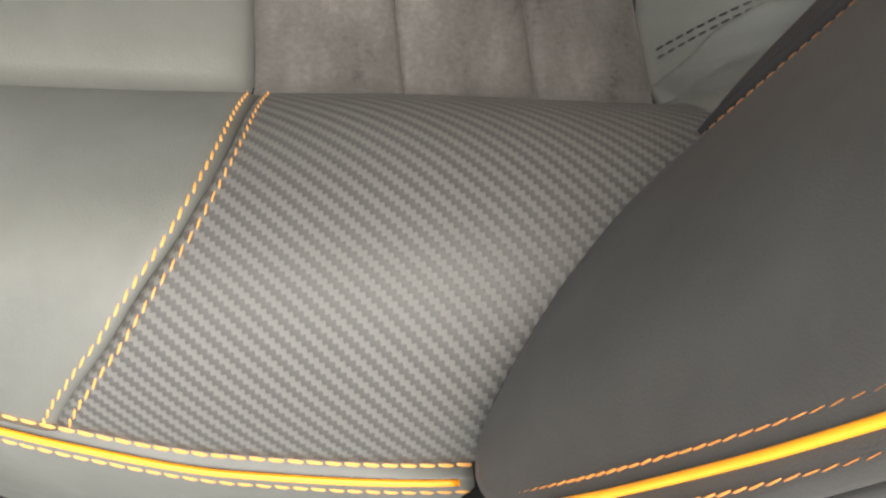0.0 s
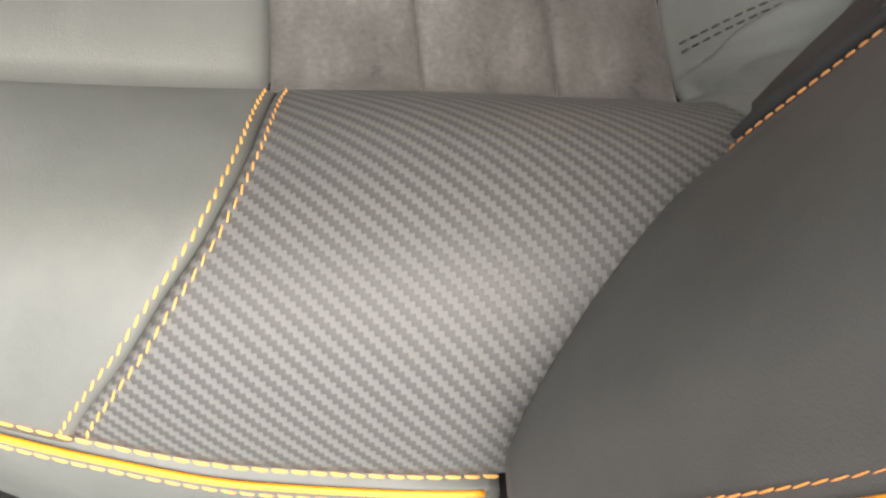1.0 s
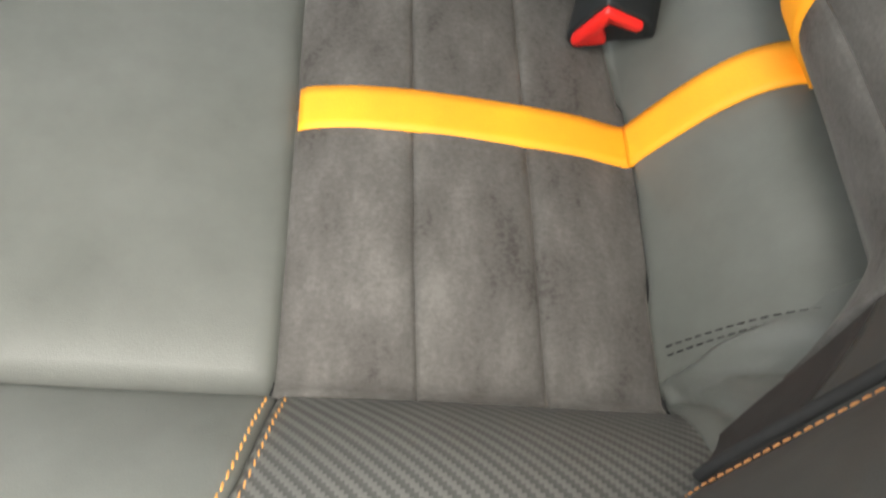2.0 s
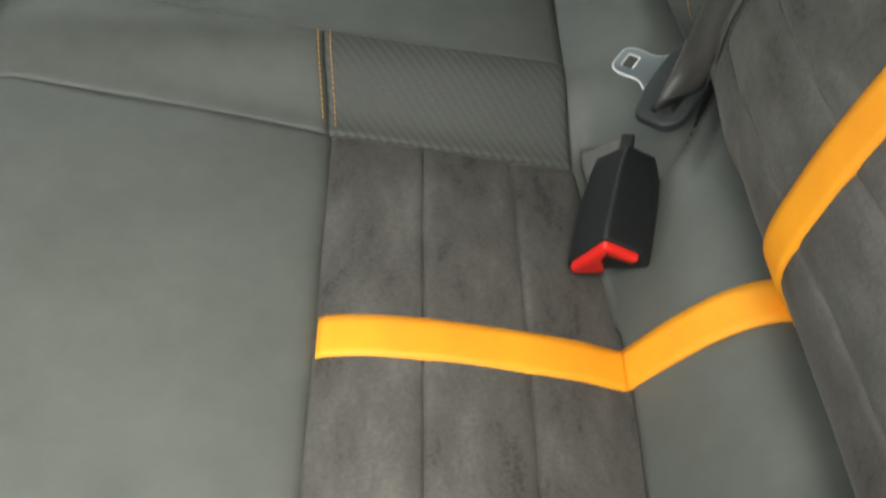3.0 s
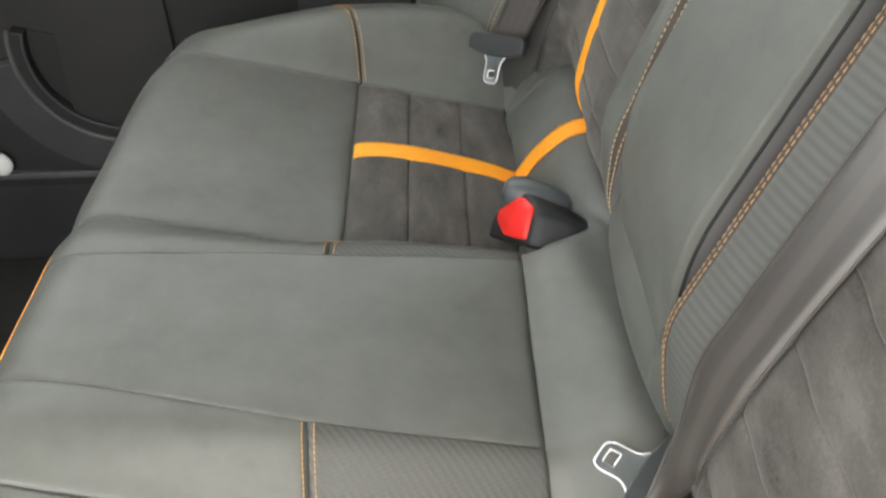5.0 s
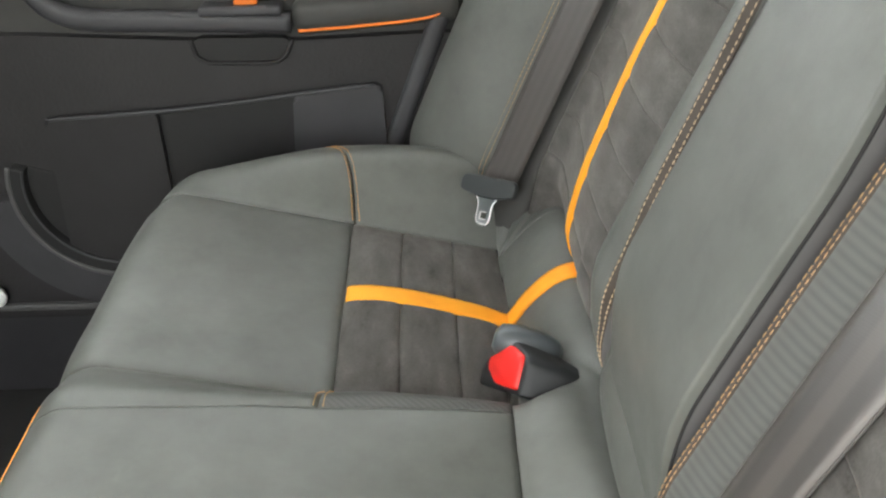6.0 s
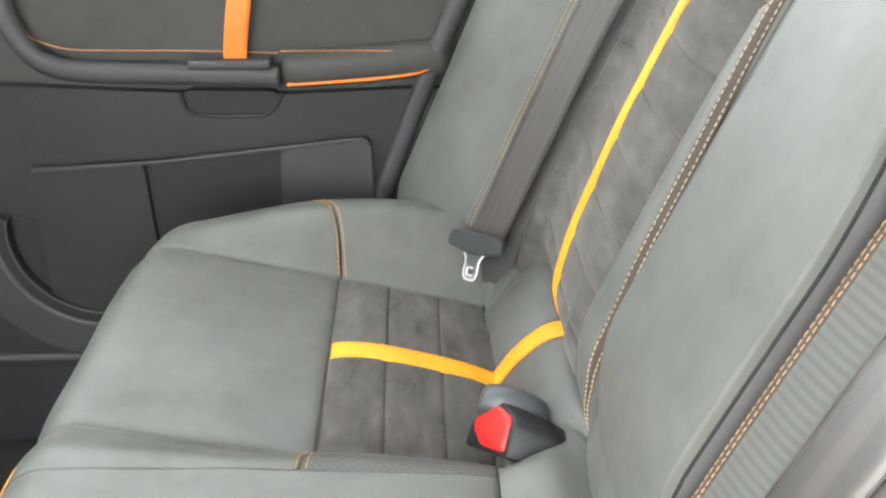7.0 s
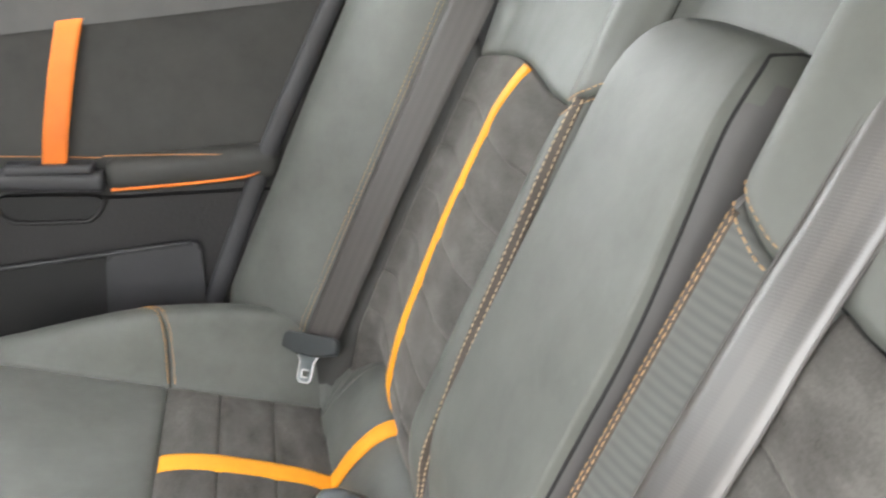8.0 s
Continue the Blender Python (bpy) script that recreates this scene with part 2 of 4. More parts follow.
def panel(name, surface, domain, size, material, parent, towards, label="", counts=(26, 26), tuck=0.004, edge=0.014,
          puff=0.0, seams="abcd", lift=0.0, depth=0.01, relief=None, draped=False):
    """An upholstery panel: domain(a, b) gives the surface's two coordinates, size its metres. Sides named in seams (a: a=0, b: a=1, c: b=0,
    d: b=1) are pulled in to the seam; a rim closes the panel underneath."""
    na, nb = counts
    a, b = np.meshgrid(ease(na, True), ease(nb, True), indexing="ij")
    p, q = domain(a, b)
    base = surface(p, q)
    n = normals(surface, p, q, towards)
    gaps = {"a": a * size[0], "b": (1 - a) * size[0], "c": b * size[1], "d": (1 - b) * size[1]}
    off = np.full(a.shape, lift)
    for s in seams:
        off -= tuck * np.clip(1 - gaps[s] / edge, 0, 1) ** 2
    if puff:
        off += puff * (16 * a * (1 - a) * b * (1 - b)) ** 0.6
    if relief is not None:
        off += relief(p, q)
    top = base + n * off[..., None]
    uv = np.stack([p, q], -1)
    if draped:
        run = np.linalg.norm(np.diff(top, axis=1), axis=2).cumsum(1)
        uv[:, 1:, 1] = uv[:, :1, 1] + np.sign(q[:, -1:] - q[:, :1]) * run
    verts, uvs = top.reshape(-1, 3).tolist(), uv.reshape(-1, 2).tolist()
    at = lambda i, j: i * nb + j
    faces = [(at(i, j), at(i + 1, j), at(i + 1, j + 1), at(i, j + 1)) for i in range(na - 1) for j in range(nb - 1)]
    ring = [(i, 0) for i in range(na)] + [(na - 1, j) for j in range(1, nb)] + [(i, nb - 1) for i in range(na - 2, -1, -1)] + [(0, j) for j in range(nb - 2, 0, -1)]
    start = len(verts)
    for i, j in ring:
        verts.append((top[i, j] - n[i, j] * depth).tolist())
        uvs.append(uv[i, j].tolist())
    for k, (i, j) in enumerate(ring):
        l = (k + 1) % len(ring)
        faces.append((at(i, j), at(*ring[l]), start + l, start + k)[::-1])
    c, d = top[na // 2, nb // 2], n[na // 2, nb // 2]
    f = np.array([verts[v] for v in faces[(na // 2) * (nb - 1) + nb // 2]])
    if np.cross(f[1] - f[0], f[2] - f[0]) @ d < 0:
        faces = [g[::-1] for g in faces]
    return mesh_part(name, verts, faces, material, parent, label, uvs)


def on(surface, p, q, towards, lift):
    p, q = np.asarray(p, float), np.asarray(q, float)
    return surface(p, q) + normals(surface, p, q, towards) * lift, normals(surface, p, q, towards)


def stitches(name, surface, p, q, towards, parent, material, lift=0.0004, pitch=0.0066, length=0.0048, width=0.0016, skew=0.0, label=""):
    """A row of thread stitches that lies along a line on a surface."""
    p, q = np.asarray(p, float), np.asarray(q, float)
    fine = np.linspace(0, 1, 400)
    base = np.linspace(0, 1, len(p))
    p, q = np.interp(fine, base, p), np.interp(fine, base, q)
    pts, nor = on(surface, p, q, towards, lift)
    gaps = np.r_[0, np.cumsum(np.linalg.norm(np.diff(pts, axis=0), axis=1))]
    verts, faces = [], []
    rng = random.Random(len(name) + int(gaps[-1] * 1000))
    for k in range(int(gaps[-1] / pitch)):
        s = (k + 0.5) * pitch
        at = [np.interp(s + d, gaps, np.arange(400)) for d in (-length / 2, length / 2)]
        ends = [np.array([np.interp(v, np.arange(400), pts[:, c]) for c in range(3)]) for v in at]
        n = nor[int(at[0])]
        run = ends[1] - ends[0]
        run /= np.linalg.norm(run) + 1e-9
        side = np.cross(n, run)
        turn = skew + rng.uniform(-0.05, 0.05)
        mid = (ends[0] + ends[1]) / 2
        run, side = run * math.cos(turn) + side * math.sin(turn), side * math.cos(turn) - run * math.sin(turn)
        v0 = len(verts)
        for d, w, h in ((-0.5, 0.25, 0.0), (-0.28, 0.5, 0.75), (0.28, 0.5, 0.75), (0.5, 0.25, 0.0)):
            c = mid + run * d * length
            verts += [tuple(c + side * w * width - n * 0.0006), tuple(c + n * h * width * 0.7), tuple(c - side * w * width - n * 0.0006)]
        for r in range(3):
            a = v0 + 3 * r
            faces += [(a, a + 1, a + 4, a + 3), (a + 1, a + 2, a + 5, a + 4)]
        faces += [(v0, v0 + 2, v0 + 1), (v0 + 9, v0 + 10, v0 + 11)]
    return mesh_part(name, verts, faces, material, parent, label)


def tube(name, points, radius, material, parent=None, label="", sides=8, squash=1.0):
    """A round cord along a line of points."""
    pts = np.asarray(points, float)
    run = np.gradient(pts, axis=0)
    run /= np.linalg.norm(run, axis=1, keepdims=True) + 1e-12
    up = np.array([0.13, 0.21, 0.97])
    side = np.cross(run, up)
    side /= np.linalg.norm(side, axis=1, keepdims=True) + 1e-12
    top = np.cross(side, run)
    verts, faces = [], []
    for k in range(len(pts)):
        for j in range(sides):
            w = 2 * math.pi * j / sides
            verts.append(tuple(pts[k] + radius * (side[k] * math.cos(w) + squash * top[k] * math.sin(w))))
    for k in range(len(pts) - 1):
        for j in range(sides):
            l = (j + 1) % sides
            faces.append((k * sides + j, k * sides + l, (k + 1) * sides + l, (k + 1) * sides + j))
    faces += [tuple(range(sides))[::-1], tuple((len(pts) - 1) * sides + j for j in range(sides))]
    return mesh_part(name, verts, faces, material, parent, label)


def cord(name, surface, p, q, towards, radius, material, parent, lift=0.0, label="", count=80):
    base = np.linspace(0, 1, len(p))
    fine = np.linspace(0, 1, count)
    pts, _ = on(surface, np.interp(fine, base, p), np.interp(fine, base, q), towards, lift)
    return tube(name, pts, radius, material, parent, label)


def ribbon(name, left, right, thick, material, parent, label="", rows=60, bow=0.0, cols=7):
    """A strap between two edge lines, with its thickness; the first coordinate of its map runs across it in metres."""
    fine = np.linspace(0, 1, rows)
    edges = []
    for line in (left, right):
        pts = np.asarray(line, float)
        gaps = np.r_[0, np.cumsum(np.linalg.norm(np.diff(pts, axis=0), axis=1))]
        edges.append(np.stack([soft(fine * gaps[-1], gaps, pts[:, k]) for k in range(3)], 1))
    l, r = edges
    run = np.gradient((l + r) / 2, axis=0)
    n = np.cross(r - l, run)
    n /= np.linalg.norm(n, axis=1, keepdims=True) + 1e-12
    length = np.r_[0, np.cumsum(np.linalg.norm(np.diff((l + r) / 2, axis=0), axis=1))]
    verts, uvs, faces = [], [], []
    for k in range(rows):
        width = np.linalg.norm(r[k] - l[k])
        for side in (1, -1):
            for c in range(cols):
                w = c / (cols - 1)
                verts.append(tuple(l[k] * (1 - w) + r[k] * w + n[k] * (side * thick / 2 * (0.5 if c in (0, cols - 1) else 1) + bow * math.sin(math.pi * w))))
                uvs.append((w * width, length[k]))
    size = 2 * cols
    loop = list(range(cols)) + list(range(2 * cols - 1, cols - 1, -1))
    for k in range(rows - 1):
        for j in range(size):
            a, b = loop[j], loop[(j + 1) % size]
            faces.append((k * size + a, k * size + b, (k + 1) * size + b, (k + 1) * size + a))
    faces += [tuple(loop)[::-1], tuple((rows - 1) * size + v for v in loop)]
    return mesh_part(name, verts, faces, material, parent, label, uvs)


def rounded(bm, sx, sy, sz, bevel, at=(0, 0, 0), segments=3):
    """A rounded box of full sizes sx, sy, sz, added to a bmesh."""
    made = bmesh.ops.create_cube(bm, size=1.0)["verts"]
    bmesh.ops.scale(bm, vec=(sx, sy, sz), verts=made)
    edges = list({e for v in made for e in v.link_edges})
    out = bmesh.ops.bevel(bm, geom=edges, offset=bevel, segments=segments, affect="EDGES", profile=0.5)
    verts = list({v for f in out["faces"] for v in f.verts} | {v for v in made if v.is_valid})
    bmesh.ops.translate(bm, vec=at, verts=verts)
    return verts


def slab(name, outline, y0, y1, material, parent=None, label="", bevel=0.003):
    """A plate of an outline of (x, z) points, from y0 to y1, with bevelled rims."""
    bm = bmesh.new()
    front = [bm.verts.new((x, y0, z)) for x, z in outline]
    rear = [bm.verts.new((x, y1, z)) for x, z in outline]
    f = bm.faces.new(front)
    bm.faces.new(rear[::-1])
    n = len(outline)
    for k in range(n):
        bm.faces.new((front[k], rear[k], rear[(k + 1) % n], front[(k + 1) % n]))
    if bevel:
        bmesh.ops.bevel(bm, geom=list(f.edges), offset=bevel, segments=2, affect="EDGES", profile=0.5)
    return part(name, bm, material, parent, label, smooth=False)


def box(name, lo, hi, material, parent=None, label="", bevel=0.004):
    bm = bmesh.new()
    size = [h - l for l, h in zip(lo, hi)]
    rounded(bm, *size, bevel, [(l + h) / 2 for l, h in zip(lo, hi)], 2)
    return part(name, bm, material, parent, label, smooth=False)


def rounded_outline(points, radius, steps=5):
    """An outline whose corners are rounded."""
    out = []
    n = len(points)
    for k in range(n):
        a, b, c = (Vector(points[(k + d) % n]) for d in (-1, 0, 1))
        r = min(radius, (a - b).length * 0.45, (c - b).length * 0.45)
        p, q = b + (a - b).normalized() * r, b + (c - b).normalized() * r
        for s in range(steps + 1):
            u = s / steps
            v = p * (1 - u) ** 2 + b * 2 * u * (1 - u) + q * u * u
            out.append((v.x, v.y))
    return out


# ---- the rear bench: shapes ----
UP = (-0.25, 0, 1)
FWD = (-1, 0, 0.4)


def outer(s):
    return soft(s, [-0.43, -0.37, -0.30, -0.245, -0.19, -0.11, 0.06], [0.552, 0.590, 0.619, 0.637, 0.650, 0.658, 0.660])


def cushion_height(s, ay, near):
    low = 0.002 - 0.245 * np.minimum(s, 0)
    crown = soft(s, [-0.43, -0.40, -0.19, 0.0, 0.07], [0.004, 0.012, 0.037, 0.042, 0.0])
    full = (1 - near) * smoothstep((s + 0.25) / 0.12)
    crown = crown + (1 - near) * smoothstep(ay / 0.09) * soft(s, [-0.43, -0.20, -0.11, -0.02, 0.0, 0.05], [0.0, 0.0, 0.009, 0.016, 0.016, 0.0])
    z = low + crown * (1 - smoothstep((ay - 0.098 - 0.014 * full) / (0.062 + 0.013 * full)))
    mid = 1 - smoothstep((ay - 0.10) / 0.07)
    start = -0.001 - 0.0155 * mid
    z = z + 0.066 * np.sin(np.pi / 2 * np.clip((s - start) / (0.079 - start), 0, 1)) ** (1 + 0.6 * mid)
    filled = smoothstep((ay - 0.16) / 0.07) * (1 - smoothstep((ay - 0.42) / 0.075))
    z = z + filled * soft(s, [-0.30, -0.185, -0.165, -0.145, -0.115, -0.08, -0.03, 0.0, 0.02, 0.04, 0.08],
                          [0.0, 0.0, 0.005, 0.0085, 0.0105, 0.0095, 0.0058, 0.0, 0.005, 0.005, 0.001]) * np.where(s > 0, 1 - near, 1.0)
    out = outer(s)
    t = np.clip((ay - 0.49) / (out - 0.49), 0, 1)
    ridge = soft(s, [-0.43, -0.38, -0.30, -0.12, 0.0, 0.06], [0.104, 0.104, 0.102, 0.096, 0.082, 0.085])
    ridge = np.maximum(ridge + (1 - near) * soft(s, [-0.43, -0.36, -0.28, -0.2, -0.1, 0.0], [-0.014, -0.010, 0.0, 0.008, 0.007, 0.004]), z)
    rim = interp(s, [-0.43, -0.263, -0.11, 0.0], [0.05, 0.036, 0.012, 0.0])
    u = np.clip(t / 0.52, 0, 1)
    up = z + (ridge - z) * ((1 - near) * smoothstep(u) + near * (1 - (1 - u) ** soft(s, [-0.43, -0.26, -0.18, -0.12, 0.06], [1.35, 1.35, 1.8, 2.15, 2.15])))
    down = rim + (ridge - rim) * np.sqrt(np.clip(1 - (np.clip(t - 0.52, 0, 1) / 0.49) ** 2, 0, 1))
    return np.where(ay < 0.49, z, np.where(t < 0.52, up, down))


def hump_edge(s, sg):
    """Half the width of the smooth middle cover."""
    if sg < 0:
        return soft(s, [-0.66, -0.345, -0.289, -0.232, -0.189, -0.12, -0.016], [0.050, 0.0728, 0.0815, 0.0894, 0.0937, 0.0963, 0.0945])
    return soft(s, [-0.66, -0.38, -0.29, -0.20, -0.10, -0.016], [0.055, 0.077, 0.0850, 0.0965, 0.1020, 0.106])


def strip_at(s0, s1, outside, sg):
    """A stretch of the hump's flank between the middle cover and the seat."""
    def at(a, b):
        s = s0 + (s1 - s0) * a
        lo = hump_edge(s, sg)
        return s + 0.003 * b, sg * (lo + (outside(s) - lo) * b)
    return at


def suede_side(s, sg):
    """Where the seat's suede begins beside the hump."""
    return 0.159 + (0.012 * smoothstep((s + 0.19) / 0.17) if sg > 0 else 0 * s)


def lip(ay):
    return interp(ay, [0, 0.36, 0.46, 0.54, 0.60, 0.66], [-0.388, -0.388, -0.386, -0.372, -0.345, -0.31])


def cushion_at(s, y):
    s, y = np.asarray(s, float), np.asarray(y, float)
    ay = np.abs(y)
    s0 = lip(ay)
    sc = np.maximum(s, s0)
    e = np.maximum(s0 - s, 0) / 0.045
    bend = np.minimum(e, 1.62)
    x = sc - 0.045 * np.sin(bend)
    z = cushion_height(sc, ay, np.where(y < 0, 1.0, 0.0)) - 0.045 * (1 - np.cos(bend)) - 0.045 * np.maximum(e - 1.62, 0)
    return np.stack([x, y, z], -1)


def skirt_at(s, d):
    """The outer side of the cushion below its piping, of the far end; d runs down."""
    s, d = np.asarray(s, float), np.asarray(d, float)
    out = outer(s)
    top = cushion_at(s, out)
    top[..., 1] += 0.013 * np.sin(np.pi * np.clip(d, 0, 0.09) / 0.09 * 0.62)
    top[..., 2] -= d
    return top


def skirt_end(a, b):
    """The skirt by the open door; it draws in to the end of the piping."""
    s = -0.43 + 0.324 * a
    return s, b * soft(s, [-0.43, -0.20, -0.15, -0.125, -0.106], [0.20, 0.20, 0.085, 0.034, 0.006])


def seam_line(ay):
    """Where the seat's rear strip begins."""
    return soft(ay, [0, 0.10, 0.16, 0.34, 0.494, 0.6], [-0.016, -0.017, -0.013, 0.0, -0.002, 0.004])


def back_line(z, ay):
    tucked = soft(z, [-0.08, 0.03, 0.07, 0.11, 0.16, 0.25, 0.45, 0.85], [0.115, 0.092, 0.078, 0.064, 0.076, 0.111, 0.195, 0.362])
    plain = 0.0067 + 0.418 * z
    w = smoothstep((ay - 0.46) / 0.06)
    return tucked * (1 - w) + plain * w


def proud(w):
    return soft(w, [0, 0.086, 0.097, 0.118, 0.14, 0.19, 0.25, 0.46, 0.50, 0.55, 0.58, 0.62, 0.66, 0.685],
                [0.0, 0.0, 0.016, 0.035, 0.029, 0.003, -0.004, -0.004, 0.010, 0.052, 0.090, 0.125, 0.147, 0.152])


def backrest_at(z, w):
    z, w = np.asarray(z, float), np.asarray(w, float)
    side, aw = np.sign(w), np.abs(w)
    bend = np.where(side < 0, 0.702, 0.685)
    turn = np.maximum(aw - bend, 0)
    ay = np.minimum(aw, bend) + np.where(side < 0, 0.006, 0.014) * (1 - np.exp(-turn / 0.012))
    low = smoothstep((z - 0.085) / 0.12)
    belly = soft(z, [0.06, 0.15, 0.24, 0.33, 0.41, 0.44, 0.47, 0.50], [0, 0.012, 0.020, 0.024, 0.024, 0.018, 0.006, 0]) \
        * soft(aw, [0, 0.10, 0.19, 0.25, 0.30, 0.333, 0.40, 0.46, 0.50], [0, 0, 0.4, 1.1, 1.15, 1.0, 0.4, 0.1, 0])
    ridge = np.where(aw < 0.25, low, 1.0)
    foot = 0.03 * (1 - smoothstep((z + 0.01) / 0.11)) * smoothstep((aw - 0.5) / 0.08)
    pw = np.minimum(aw, 0.685)
    pw = pw - np.where(side > 0, 0.014 * smoothstep((pw - 0.10) / 0.03) * (1 - smoothstep((pw - 0.15) / 0.05)), 0)
    x = back_line(z, np.minimum(aw, 0.685)) - proud(pw) * ridge - belly + foot + np.maximum(turn - 0.010, 0) + 0.35 * np.minimum(turn, 0.010)
    return np.stack([x, side * ay, z], -1)


def wing_foot(w, sg):
    """The lower end of a side wing; the end by the open door is rounded off."""
    return soft(w, [0.55, 0.63, 0.6608, 0.6686, 0.678, 0.684, 0.7085], [-0.03, 0.0, 0.072, 0.0793, 0.0946, 0.100, 0.104]) if sg < 0 else -0.03 + 0 * w


def cross_seam(w):
    """The slanted seam on the backrest above the ribbed vinyl and the suede."""
    return soft(w, [0.09, 0.112, 0.125, 0.1526, 0.19, 0.215, 0.333, 0.40, 0.467, 0.499], [0.485, 0.484, 0.4765, 0.462, 0.4545, 0.4515, 0.4585, 0.4550, 0.4435, 0.4355])


def bolster_seam(b):
    return soft(0.494 + 0.146 * np.clip(b, 0, 1), [0.494, 0.534, 0.5553, 0.5772, 0.5955, 0.616, 0.640], [-0.1775, -0.1815, -0.187, -0.1968, -0.2095, -0.2245, -0.2490])


def quad(c00, c10, c11, c01, sg=1):
    """A patch between four (first, second) corners; sg mirrors it to the other seat."""
    def at(a, b):
        p = [c00[k] * (1 - a) * (1 - b) + c10[k] * a * (1 - b) + c11[k] * a * b + c01[k] * (1 - a) * b for k in (0, 1)]
        return p[0], sg * p[1]
    return at


def rect(p0, p1, q0, q1, sg=1):
    return quad((p0, q0), (p1, q0), (p1, q1), (p0, q1), sg)


def seat_noise(scale, amount, ox=0.0):
    def f(p, q):
        out = np.zeros(np.shape(p))
        for idx in np.ndindex(out.shape):
            out[idx] = amount * noise.noise(Vector((p[idx] * scale + ox, q[idx] * scale, 1.7)))
        return out
    return f


def rolled(side, base, drop):
    """A cover that rounds down to the seam at its outer side."""
    def f(p, q):
        return base(p, q) - drop * np.clip(1 - (side - np.abs(q)) / 0.034, 0, 1) ** 2
    return f


def creased(base):
    """Folds beside the place where the middle belt comes out of the bench."""
    def f(p, q):
        out = base(p, q)
        for s0, y0, s1, y1, deep, wide in ((0.030, -0.222, 0.074, -0.150, 0.0100, 0.0042), (0.046, -0.232, 0.078, -0.176, 0.0075, 0.0034), (0.034, 0.225, 0.074, 0.150, 0.006, 0.004)):
            along_s, along_y = s1 - s0, y1 - y0
            size = math.hypot(along_s, along_y)
            run = ((p - s0) * along_s + (q - y0) * along_y) / size ** 2
            off = ((p - s0) * along_y - (q - y0) * along_s) / size
            out = out - deep * np.exp(-(off / wide) ** 2) * smoothstep(run / 0.5) * (1 - smoothstep((run - 1.0) / 0.4))
        return out
    return f


def gathers(sg):
    """Folds that fan out from the inner corner of the bench's corner piece."""
    def f(p, q):
        u, w = p + 0.004, np.abs(q) - 0.470
        ang = np.arctan2(u, w + 1e-6)
        far = np.hypot(u, w)
        fade = np.exp(-((far - 0.035) / 0.03) ** 2)
        out = 0.0016 * np.sin(ang * 9 + 18 * far) * fade + 0.0011 * np.sin(ang * 21 + 40 * far) * fade
        return out + seat_noise(40, 0.0018, 5 + sg)(p, q)
    return f


